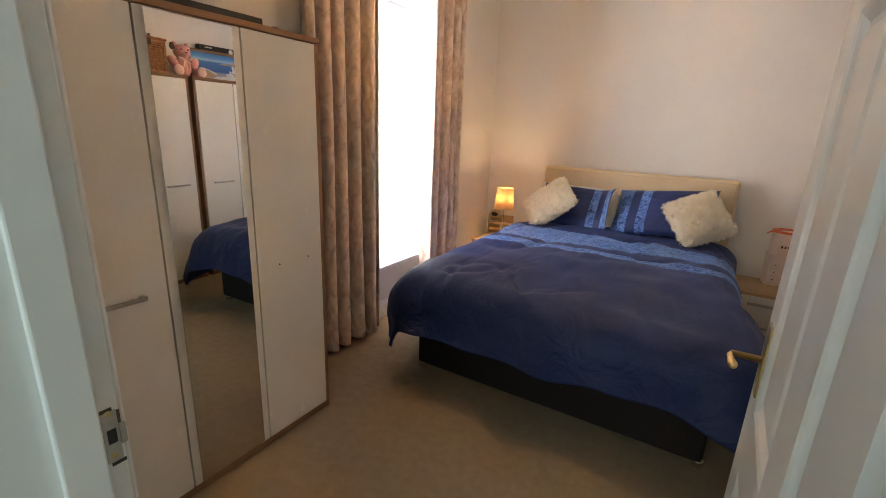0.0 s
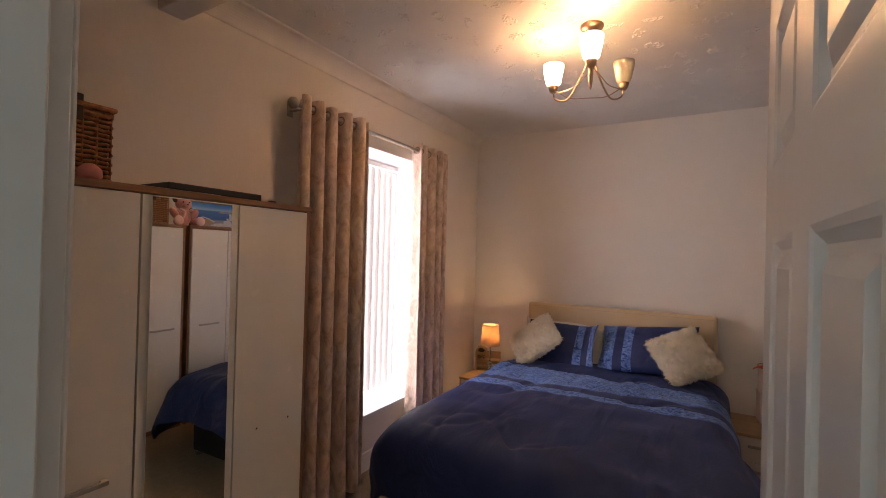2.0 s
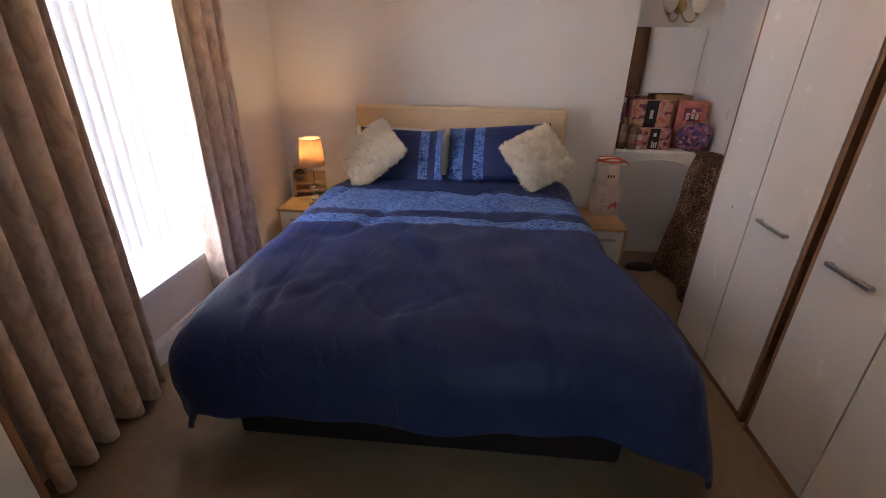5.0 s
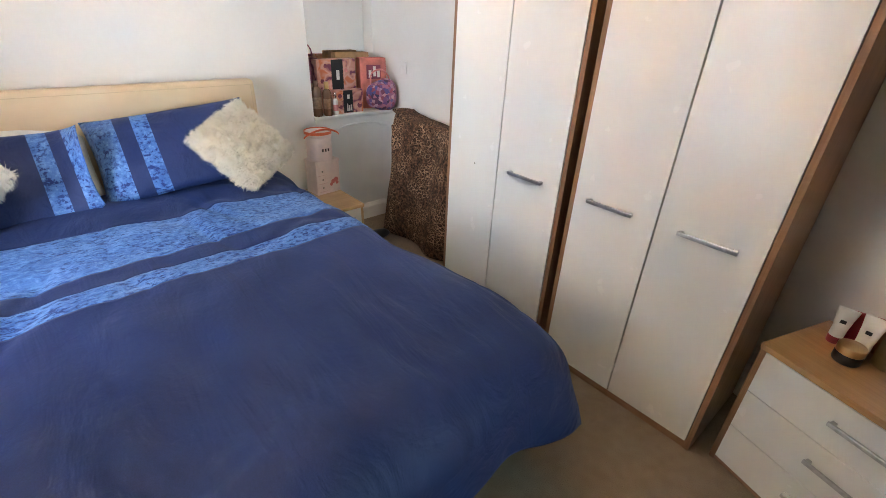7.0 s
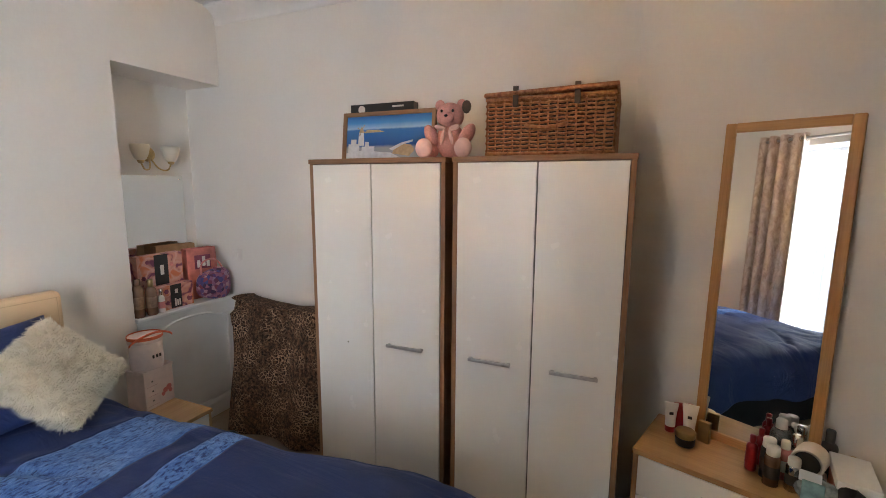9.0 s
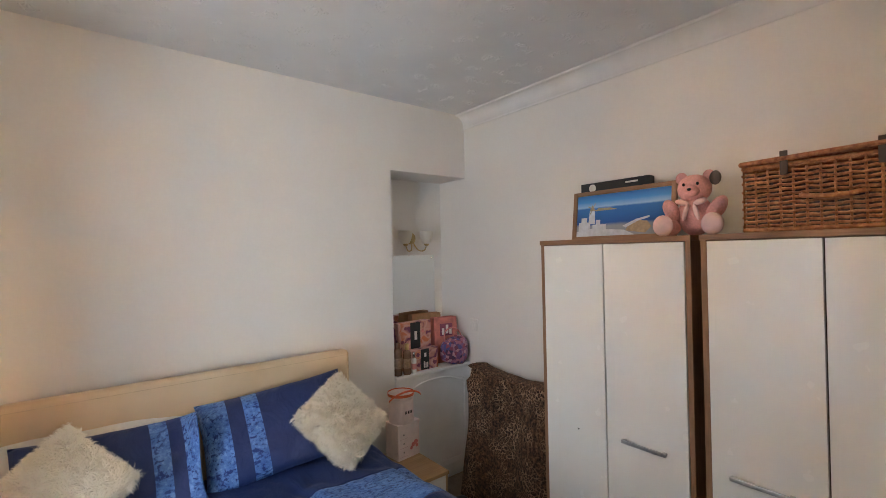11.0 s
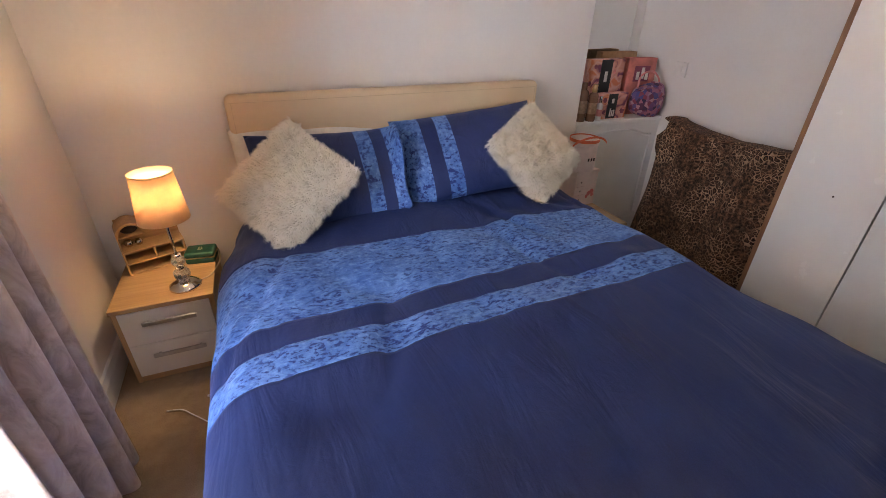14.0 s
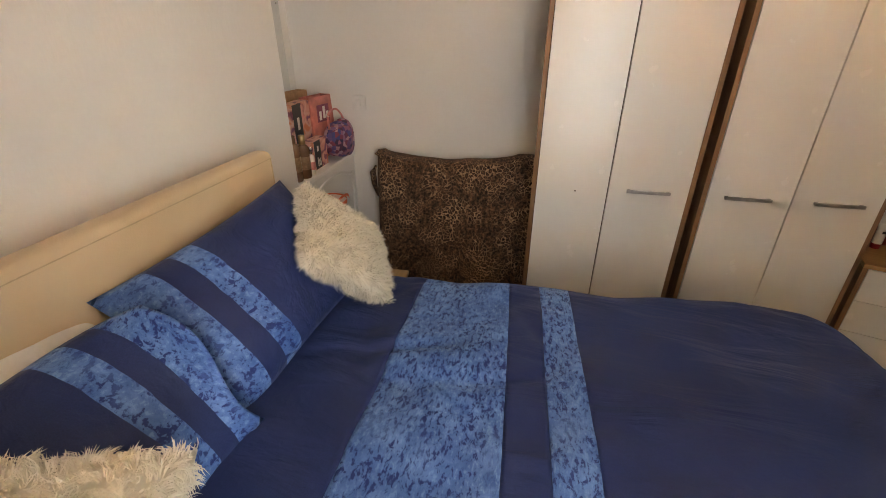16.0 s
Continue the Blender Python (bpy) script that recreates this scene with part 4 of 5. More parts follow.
def ceiling_light():
    hx, hy = -0.135, 2.13
    th = thing("ceiling_light", "three-armed bronze ceiling light with opal shades, two lit", "ceiling light", pose(hx, hy, -0.268) @ Matrix.Scale(1.17, 4))
    t0 = (TOP + 0.268) / 1.17
    part("ceiling_rose", lathe([(0.050, t0), (0.050, t0 - 0.010), (0.036, t0 - 0.024), (0.012, t0 - 0.030)], 28), COPPER, th, "", True)
    part("stem", tube([(0, 0, t0 - 0.025), (0, 0, 2.44)], 0.007, 10), COPPER, th)
    part("hub", lathe([(0.001, 2.295), (0.006, 2.305), (0.010, 2.34), (0.013, 2.40), (0.022, 2.43), (0.022, 2.45), (0.008, 2.46)], 18), COPPER, th, "", True)
    a0 = math.atan2(-0.978, 0.21)
    tips = []
    for k in range(3):
        a = a0 + k * 2 * math.pi / 3 + (0.12 if k else 0)
        c, s = math.cos(a), math.sin(a)
        arm = part("arm", tube(arc([(0.012 * c, 0.012 * s, 2.44), (0.045 * c, 0.045 * s, 2.36), (0.105 * c, 0.105 * s, 2.275), (0.165 * c, 0.165 * s, 2.285), (0.180 * c, 0.180 * s, 2.325)]), 0.0042, 8), COPPER, th, "", True)
        part("cup", lathe([(0.010, 2.318), (0.018, 2.328), (0.024, 2.350), (0.020, 2.352)], 18, (0.180 * c, 0.180 * s, 0)), COPPER, arm, "", True)
        b = a + 2 * math.pi / 3
        part("curl", tube(arc([(0.178 * c, 0.178 * s, 2.335), (0.13 * math.cos(a + 0.35), 0.13 * math.sin(a + 0.35), 2.297), (0.09 * math.cos(a + 1.05), 0.09 * math.sin(a + 1.05), 2.29), (0.13 * math.cos(b - 0.35), 0.13 * math.sin(b - 0.35), 2.297), (0.178 * math.cos(b), 0.178 * math.sin(b), 2.335)], 6), 0.0022, 6), COPPER, arm, "", True)
        lit = k != 1
        sh = part("shade", tulip(0.096, 0.018, 0.046), OPAL if lit else OPAL_OFF, th, "glowing opal glass shade" if lit else "unlit opal glass shade", True)
        sh.location = (0.180 * c, 0.180 * s, 2.350)
        part("bulb", lathe([(0.006, 0.0), (0.008, 0.008), (0.012, 0.018), (0.010, 0.028), (0.003, 0.034)], 16), BULB if lit else OPAL_OFF, sh, "", True)
        if lit:
            bulb_lamp("shade_bulb", (hx + 0.211 * c, hy + 0.211 * s, (2.350 + 0.050) * 1.17 - 0.268), CEIL_W, WARM_CEIL, 0.02)
    return th


WARM_CEIL, CEIL_W = (1.0, 0.76, 0.46), 0.17
ceiling_light()

SHADE = Mat("pale_fabric_shade", (0.72, 0.58, 0.42), 0.8, 0, 0.2)
SHADE.colour(SHADE.ramp(SHADE.noise(14, 4, 0.6), [(0.35, (0.60, 0.46, 0.32)), (0.65, (0.78, 0.64, 0.47))]))
SHADE.translucent((0.90, 0.66, 0.44), 0.30)
SHADE = SHADE.m
CRYSTAL = Mat("clear_crystal", (0.95, 0.95, 0.95), 0.03)
CRYSTAL.p.inputs["Transmission Weight"].default_value = 0.75
CRYSTAL = CRYSTAL.m


def table_lamp(x, y, z):
    th = thing("table_lamp", "lit bedside lamp with fabric drum shade on a crystal-ball chrome base", "table lamp", pose(x, y, z))
    part("base", lathe([(0.062, 0), (0.063, 0.008), (0.054, 0.013), (0.045, 0.022), (0.030, 0.028), (0.012, 0.032)], 32), CHROME, th, "round stepped chrome base", True)
    for zc, r in ((0.062, 0.033), (0.122, 0.027)):
        prof = [(max(0.004, r * math.cos(a)), zc + r * 0.9 * math.sin(a)) for a in (radians(d) for d in range(-80, 81, 20))]
        part("crystal_ball", lathe(prof, 10), CRYSTAL, th, "faceted clear crystal ball")
    for zc in (0.092, 0.150):
        part("collar", lathe([(0.014, zc - 0.006), (0.018, zc), (0.014, zc + 0.006)], 18), CHROME, th, "", True)
    part("stem", tube([(0, 0, 0.15), (0, 0, 0.36)], 0.006, 12), CHROME, th, "", True)
    bm = lathe([(0.093, 0.315), (0.074, 0.505)], 40, caps=False)
    thicken(part("shade", bm, SHADE, th, "pale fabric drum shade, glowing", True), 0.002)
    part("shade_ring", lathe([(0.074, 0.501), (0.0755, 0.503), (0.0755, 0.507), (0.073, 0.507)], 40, caps=False), SHADE, th)
    part("bulb", lathe([(0.010, 0.35), (0.012, 0.36), (0.020, 0.375), (0.018, 0.388), (0.005, 0.396)], 18), BULB, th, "", True)
    bulb_lamp("lamp_bulb", (x, y, z + 0.440), BED_W, WARM, 0.040)
    return th


BED_W = 2.1
table_lamp(-1.300, 3.600, BS_H)
solid("lamp_cable", tube(arc([(-1.24, 3.62, BS_H + 0.004), (-1.20, 3.66, BS_H + 0.004), (-1.17, 3.78, BS_H + 0.004), (-1.185, 3.90, BS_H + 0.004), (-1.22, 3.932, BS_H + 0.004)]), 0.003, 6), plain("clear_flex", (0.45, 0.35, 0.25), 0.4), "thin lamp flex lying across the bedside top", "cable", True)
solid("charger_cable", tube(arc([(-1.435, 3.288, 0.006), (-1.377, 3.272, 0.006), (-1.329, 3.223, 0.006), (-1.249, 3.155, 0.006), (-1.149, 3.185, 0.006)]), 0.0028, 6), UPVC, "white charger cable lying on the carpet", "cable", True)
solid("charger_plug", box(-1.288, -1.246, 3.309, 3.320, 0.0, 0.010, 0.003), UPVC, "small white cable plug lying on the carpet", "plug")


def desk_tidy():
    """Small beech organiser with an arched side, shelves and pigeonholes."""
    th = thing("desk_tidy", "small beech organiser with arched end and little compartments", "organiser", pose(-1.530, 3.765, BS_H, 0, 0, 17) @ Matrix.Scale(1.2, 4))
    w, d, h = 0.20, 0.09, 0.20
    part("back", boxes((0.006, w, d - 0.005, d, 0.0, 0.155)), BEECH_X, th)
    bm = bmesh.new()
    outer = [(0.045 + 0.045 * math.cos(a), 0.155 + 0.045 * math.sin(a)) for a in (radians(t) for t in range(0, 181, 15))]
    inner = [(0.045 + 0.037 * math.cos(a), 0.155 + 0.037 * math.sin(a)) for a in (radians(t) for t in range(180, -1, -15))]
    ring = outer + inner
    fr = [bm.verts.new((x, 0.0, z)) for x, z in ring]
    bk = [bm.verts.new((x, d, z)) for x, z in ring]
    for k in range(len(ring)):
        j = (k + 1) % len(ring)
        bm.faces.new((fr[k], fr[j], bk[j], bk[k]))
    bm.faces.new(fr)
    bm.faces.new(bk[::-1])
    part("arch", bm, BEECH_Z, th)
    part("arch_back", box(0.008, 0.082, d - 0.006, d - 0.001, 0.15, 0.192, 0.001), BEECH_X, th)
    for x0, x1, z0, z1 in ((0, 0.006, 0, 0.155), (w - 0.006, w, 0, 0.095), (0.098, 0.103, 0.046, 0.092)):
        part("upright", box(x0, x1, 0, d - 0.005, z0, z1, 0.001), BEECH_Z, th)
    for z in (0.0, 0.042, 0.090):
        part("shelf", box(0.006, w - 0.006, 0, d - 0.005, z, z + 0.005, 0.001), BEECH_X, th)
    part("shelf", box(0.006, 0.088, 0, d - 0.005, 0.148, 0.153, 0.001), BEECH_X, th)
    return th


desk_tidy()
_tm = pose(-1.530, 3.765, BS_H, 0, 0, 17) @ Matrix.Scale(1.2, 4)
for _x, _z, _r in ((0.030, 0.0952, 0.015), (0.062, 0.0952, 0.014)):
    solid("trinket_ball", lathe([(0.001, 0), (_r * 0.7, _r * 0.25), (_r, _r), (_r * 0.7, _r * 1.75), (0.001, _r * 2)], 14), CHROME, "small shiny trinket on the organiser shelf", "trinket", True, "trinkets").matrix_world = _tm @ pose(_x, 0.04, _z)
solid("hair_bobble", lathe([(0.02, 0), (0.028, 0.008), (0.028, 0.02), (0.018, 0.03)], 14), DARK, "dark trinket in the organiser's arch", "trinket", True).matrix_world = _tm @ pose(0.045, 0.045, 0.1532)


def jewellery_box():
    m = pose(-1.245, 3.815, BS_H, 0, 0, -8)
    th = thing("jewellery_box", "dark green velvet jewellery box with a gold initial", "jewellery box", m)
    g = plain("green_velvet", (0.008, 0.075, 0.050), 0.6, grain=0.25, scale=50, bump=0.1)
    part("base", box(-0.062, 0.062, -0.045, 0.045, 0, 0.030, 0.010, 3), g, th, "", True)
    lid = part("lid", box(-0.063, 0.063, -0.046, 0.046, 0.031, 0.058, 0.010, 3), g, th, "", True)
    part("zip", box(-0.0635, 0.0635, -0.0465, 0.0465, 0.0285, 0.0325, 0.001), BRASS, th)
    cu = bpy.data.curves.new("initial", "FONT")
    cu.body, cu.size, cu.extrude, cu.align_x, cu.align_y = "B", 0.042, 0.0004, "CENTER", "CENTER"
    ob = new("initial", cu)
    cu.materials.append(plain("gold_foil", (0.65, 0.55, 0.35), 0.35, 1.0))
    ob.parent = lid
    ob.location = (0, 0, 0.0582)
    return th


jewellery_box()

# ---- gift boxes on the other bedside table ----
BLUSH = plain("blush_card", (0.80, 0.64, 0.59), 0.55, grain=0.06)
CORAL = plain("coral_ribbon", (0.80, 0.16, 0.06), 0.5, grain=0.1)
ROSE = plain("rose_print", (0.62, 0.16, 0.14), 0.6)
gb = thing("gift_box", "pale pink square gift box with small printed drawers", "gift box", pose(0.775, 3.70, BS_H, 0, 0, 6))
part("carton", box(0, 0.175, 0, 0.13, 0, 0.215, 0.003), BLUSH, gb)
part("lid_edge", box(-0.003, 0.178, -0.003, 0.133, 0.205, 0.222, 0.002), BLUSH, gb)
for _k in range(3):
    part("printed_knob", lathe([(0.005, 0), (0.005, 0.0008)], 10), DARK, gb).matrix_basis = pose(0.045, -0.001, 0.045 + _k * 0.055, 90, 0, 0)
    part("printed_line", boxes((0.012, 0.078, -0.0008, 0.0, 0.018 + _k * 0.055, 0.020 + _k * 0.055)), plain("faint_rose", (0.6, 0.38, 0.34), 0.6), gb)
for _sx, _sz, _w in ((0.120, 0.075, 0.016), (0.142, 0.085, 0.018), (0.105, 0.058, 0.012), (0.150, 0.062, 0.012)):
    part("printed_motif", lathe([(_w, 0), (_w, 0.0008)], 7), ROSE, gb).matrix_basis = pose(_sx, -0.001, _sz, 90, 0, 0)
hb = thing("hat_box", "round blush gift tub with a coral ribbon handle", "gift box", pose(0.845, 3.77, BS_H + 0.222))
part("tub", lathe([(0.078, 0), (0.080, 0.004), (0.080, 0.150), (0.078, 0.152)], 36), BLUSH, hb, "", True)
part("lid", lathe([(0.083, 0.150), (0.084, 0.152), (0.084, 0.176), (0.081, 0.180)], 36), BLUSH, hb, "", True)
part("ribbon_band", lathe([(0.0848, 0.168), (0.0855, 0.170), (0.0855, 0.184), (0.0848, 0.186)], 36, caps=False), CORAL, hb, "coral ribbon")
_rb = bmesh.new()
grid(lambda a, b: (-0.118 + 0.24 * a, -0.050 - 0.02 * math.sin(a * math.pi), 0.150 + 0.045 * math.sin(a * math.pi) ** 0.7 + 0.012 * b), 18, 1, _rb)
thicken(part("ribbon_handle", _rb, CORAL, hb, "coral ribbon", True), 0.002)
for _x in (-0.02, 0.0, 0.018):
    part("printed_mark", boxes((_x, _x + 0.010, -0.0815, -0.0800, 0.065, 0.065 + 0.018)), DARK, hb)

# ---- alcove ----
alc = thing("alcove_cupboard", "white painted boarded-up fireplace panel with arched moulding", "cupboard", pose(NICHE_X, NY, 0), kind="structure")
part("board", box(0.004, EX - NICHE_X - 0.001, -0.010, -0.001, 0.131, NICHE_Z0 - 0.001, 0.001), PAINT, alc)
_w = EX - NICHE_X
part("moulding", tube(arc([(0.06, -0.012, 0.14), (0.06, -0.012, 0.66), (0.075, -0.012, 0.70), (0.13, -0.012, 0.715), (0.22, -0.012, 0.745), (_w / 2, -0.012, 0.755), (_w - 0.22, -0.012, 0.745), (_w - 0.13, -0.012, 0.715), (_w - 0.075, -0.012, 0.70), (_w - 0.06, -0.012, 0.66), (_w - 0.06, -0.012, 0.14)], 5), 0.008, 8), PAINT, alc, "", True)
structure("window_ledge_alcove", box(NICHE_X + 0.002, EX - 0.001, NY - 0.022, NICHE_Y - 0.001, NICHE_Z0, NICHE_Z0 + 0.026, 0.006), PAINT, "white painted alcove shelf with rounded edge")
SHELF_Z = NICHE_Z0 + 0.026
wm = thing("wall_mirror", "frameless mirror screwed to the back of the alcove", "mirror", Matrix())
part("glass", box(NICHE_X + 0.01, 1.525, NICHE_Y - 0.008, NICHE_Y - 0.001, SHELF_Z + 0.002, 1.665, 0.0015), MIRROR, wm)
for _x, _z in ((1.50, 1.64), (0.95, 1.64)):
    part("mirror_screw", lathe([(0.006, 0), (0.006, 0.002), (0.003, 0.004)], 12), CHROME, wm).matrix_basis = pose(_x, NICHE_Y - 0.008, _z, 90, 0, 0)


def wall_light():
    th = thing("wall_light", "two-armed brass wall light with unlit opal glass shades", "wall light", pose(1.295, NICHE_Y, 1.785))
    part("wall_plate", lathe([(0.048, 0), (0.048, 0.008), (0.040, 0.018), (0.012, 0.026)], 28), BRASS, th, "", True).matrix_basis = pose(0, 0, 0.015, 90, 0, 0)
    for s in (-1, 1):
        ar = part("arm", tube(arc([(0, -0.02, 0.0), (s * 0.03, -0.06, -0.075), (s * 0.075, -0.08, -0.085), (s * 0.10, -0.085, -0.045)]), 0.005, 8), BRASS, th, "", True)
        part("cup", lathe([(0.008, -0.05), (0.018, -0.042), (0.022, -0.03)], 16, (s * 0.10, -0.085, 0)), BRASS, ar, "", True)
        part("shade", tulip(0.10, 0.018, 0.054), OPAL_OFF, th, "unlit opal glass shade", True).location = (s * 0.10, -0.085, -0.032)
    return th


wall_light()

_pch = Mat("peach_gift_card", (0.72, 0.4, 0.33), 0.45)
_pch.colour(_pch.ramp(_pch.noise(13, 2, 0.5, dist=0.8), [(0.37, (0.20, 0.045, 0.10)), (0.44, (0.62, 0.27, 0.21)), (0.56, (0.70, 0.40, 0.33)), (0.66, (0.66, 0.20, 0.09))]))
PEACH = _pch.m
PLUM = plain("plum_gift_card", (0.25, 0.06, 0.10), 0.5, grain=0.3, scale=12)
AMBER = plain("bronze_bottle", (0.22, 0.12, 0.07), 0.2, grain=0.15, spec=0.6)
LABEL = plain("pale_label", (0.75, 0.70, 0.65), 0.5)
KRAFT = plain("tan_card", (0.42, 0.24, 0.12), 0.7, grain=0.15)
CORAL_CARD = plain("coral_pink_card", (0.62, 0.20, 0.16), 0.5, grain=0.3, scale=14)
PINKISH = plain("rose_pink", (0.70, 0.26, 0.24), 0.5, grain=0.25, scale=16)


def gift_set(label, x, y, z, w, d, h, rz):
    """Peach cosmetics box with a black central panel and a printed bottle."""
    th = thing("gift_set", label, "gift box", pose(x, y, z, 0, 0, rz), "cosmetic gift sets")
    part("carton", box(-w / 2, w / 2, 0, d, 0, h, 0.002), PEACH, th)
    pan = part("front_panel", boxes((-w * 0.14, w * 0.16, -0.0015, -0.0002, 0.004, h - 0.002)), BLACK, th, "black printed panel")
    part("printed_mark", boxes((-w * 0.02, w * 0.06, -0.0024, -0.0016, h * 0.62, h * 0.80)), LABEL, pan)
    part("printed_bottle", boxes((-w * 0.04, w * 0.0, -0.0024, -0.0016, h * 0.1, h * 0.42), (w * 0.02, w * 0.06, -0.0024, -0.0016, h * 0.1, h * 0.34), (w * 0.08, w * 0.12, -0.0024, -0.0016, h * 0.1, h * 0.36)), LABEL, pan)
    rng = random.Random(int(x * 1000))
    for k in range(5):
        sx = rng.uniform(-w * 0.44, -w * 0.2) if k < 3 else rng.uniform(w * 0.24, w * 0.42)
        part("printed_flower", lathe([(rng.uniform(0.012, 0.022), 0), (0.010, 0.0009)], 6), rng.choice((PLUM, PINKISH)), th).matrix_basis = pose(sx, 0, rng.uniform(0.03, h - 0.03), 90, 0, 0)
    return th


gift_set("peach and black cosmetics gift box standing on the alcove shelf", 1.195, NY + 0.02, SHELF_Z, 0.25, 0.06, 0.155, 2)
gift_set("larger peach and black cosmetics gift box stacked behind", 1.165, NY + 0.095, SHELF_Z, 0.30, 0.07, 0.345, 2)


def bottle(label, x, y, z, r, h, mat, cap, capmat, group="", sticker=None):
    th = thing("bottle", label, "bottle", pose(x, y, z), group)
    part("body", lathe([(r * 0.9, 0), (r, 0.006), (r, h * 0.80), (r * 0.85, h * 0.88), (r * 0.45, h * 0.93), (r * 0.42, h)], 20), mat, th, "", True)
    part("cap", lathe([(r * 0.5, h * 0.93), (r * 0.55, h * 0.935), (r * 0.55, h + cap), (r * 0.45, h + cap + 0.003)], 18), capmat, th, "", True)
    part("paper_label", lathe([(r + 0.0006, h * 0.25), (r + 0.0008, h * 0.26), (r + 0.0008, h * 0.6), (r + 0.0006, h * 0.61)], 20, caps=False), sticker or LABEL, th)
    return th


BRONZE = plain("bronze_foil_print", (0.34, 0.21, 0.13), 0.3, 0.6, grain=0.25, scale=60)
bottle("tall bronze toiletry bottle on the alcove shelf", 0.968, NY + 0.030, SHELF_Z, 0.032, 0.205, AMBER, 0.02, AMBER, sticker=BRONZE)
bottle("bronze toiletry bottle with cap on the alcove shelf", 1.036, NY + 0.014, SHELF_Z, 0.029, 0.185, AMBER, 0.03, BRASS, sticker=BRONZE)
bottle("white and silver cosmetic tube bottle on the alcove shelf", 1.090, NY + 0.006, SHELF_Z, 0.018, 0.115, LABEL, 0.03, CHROME, sticker=PINKISH)
bottle("tall plum perfume bottle at the back of the alcove", 0.965, NY + 0.13, SHELF_Z, 0.034, 0.33, PLUM, 0.03, CHROME, sticker=BRONZE)


def gift_bag(label, m, w, d, h, mat, handle):
    th = thing("gift_bag", label, "gift bag", m, "gift bags")
    bm = bmesh.new()
    lo = [(-w / 2, -d / 2), (w / 2, -d / 2), (w / 2, d / 2), (-w / 2, d / 2)]
    a = [bm.verts.new((x, y, 0)) for x, y in lo]
    mid = [bm.verts.new((x * 1.02, y * 0.9, h * 0.5)) for x, y in lo]
    b = [bm.verts.new((x, y * 0.7, h)) for x, y in lo]
    for p, q in ((a, mid), (mid, b)):
        for k in range(4):
            bm.faces.new((p[k], p[(k + 1) % 4], q[(k + 1) % 4], q[k]))
    bm.faces.new(a[::-1])
    thicken(part("bag", bm, mat, th), 0.0015)
    for s in (-1, 1) if handle else ():
        part("rope_handle", tube(arc([(-w * 0.22, s * d * 0.35, h - 0.01), (-w * 0.20, s * d * 0.3, h + 0.05), (0, s * d * 0.25, h + 0.085), (w * 0.20, s * d * 0.3, h + 0.05), (w * 0.22, s * d * 0.35, h - 0.01)], 5), 0.004, 6), handle, th, "", True)
    return th


gift_bag("plum paper gift bag with rope handles behind the bottles", pose(1.005, NY + 0.215, SHELF_Z, 0, 0, 8), 0.14, 0.08, 0.345, PLUM, PLUM)
gift_bag("tan paper gift bag at the back of the alcove", pose(1.36, NY + 0.24, SHELF_Z, 0, 0, -6), 0.26, 0.09, 0.375, KRAFT, None)
_pb = gift_bag("rose-pink gift bag with a clear window", pose(1.47, NY + 0.14, SHELF_Z, 0, 0, -10), 0.20, 0.10, 0.345, CORAL_CARD, None)
part("window_film", box(-0.055, 0.055, -0.0475, -0.0445, 0.205, 0.300, 0.001), PLUM, _pb, "dark clear window")
for _x, _z, _h in ((-0.040, 0.215, 0.050), (-0.005, 0.222, 0.068), (0.025, 0.215, 0.045)):
    part("printed_pack", box(_x, _x + 0.022, -0.0490, -0.0478, _z, _z + _h, 0.0005), LABEL, _pb)


def floral(name):
    """Small painterly blossoms in pinks and purples on a dark ground."""
    m = Mat(name, (0.4, 0.2, 0.3), 0.5)
    v = m.nt.nodes.new("ShaderNodeTexVoronoi")
    v.inputs["Scale"].default_value = 44
    m.nt.links.new(m.coords(), v.inputs["Vector"])
    bw = m.nt.nodes.new("ShaderNodeSeparateColor")
    m.nt.links.new(v.outputs["Color"], bw.inputs[0])
    m.colour(m.ramp(bw.outputs[0], [(0.0, (0.03, 0.025, 0.08)), (0.25, (0.30, 0.06, 0.10)), (0.45, (0.56, 0.34, 0.36)), (0.6, (0.06, 0.07, 0.24)), (0.8, (0.42, 0.16, 0.22)), (1.0, (0.10, 0.05, 0.18))]))
    return m.m


def wash_bag():
    """Soft rounded floral bag with a looped handle, slumped at the shelf's end."""
    th = thing("wash_bag", "floral purple and pink wash bag slumped on the shelf", "bag", pose(1.475, NY + 0.015, SHELF_Z, 0, 0, -12))
    bm = bmesh.new()

    def fn(a, b):
        t, p = a * 2 * math.pi, (b - 0.5) * math.pi
        r = 1 + 0.10 * noise.noise(Vector((math.cos(t) * 2, math.sin(t) * 2, b * 4)))
        x = 0.115 * math.copysign(abs(math.cos(t)) ** 0.8, math.cos(t)) * math.cos(p) ** 0.6 * r
        y = 0.065 * math.sin(t) * math.cos(p) ** 0.6 * r
        return x, y, max(0.0, 0.10 + 0.105 * math.copysign(abs(math.sin(p)) ** 0.8, math.sin(p)) * (1 + 0.12 * math.cos(t)))
    grid(fn, 32, 18, bm)
    bmesh.ops.remove_doubles(bm, verts=bm.verts[:], dist=0.0006)
    part("bag", bm, floral("floral_print"), th, "", True)
    part("loop_handle", tube(arc([(-0.085, 0, 0.17), (-0.07, 0.01, 0.25), (0, 0.012, 0.275), (0.05, 0.01, 0.24), (0.07, 0, 0.18)], 6), 0.006, 8), PINKISH, th, "", True)
    part("zip", tube(arc([(-0.10, -0.03, 0.165), (0, -0.05, 0.185), (0.10, -0.02, 0.16)], 6), 0.003, 6), PLUM, th)
    return th


wash_bag()

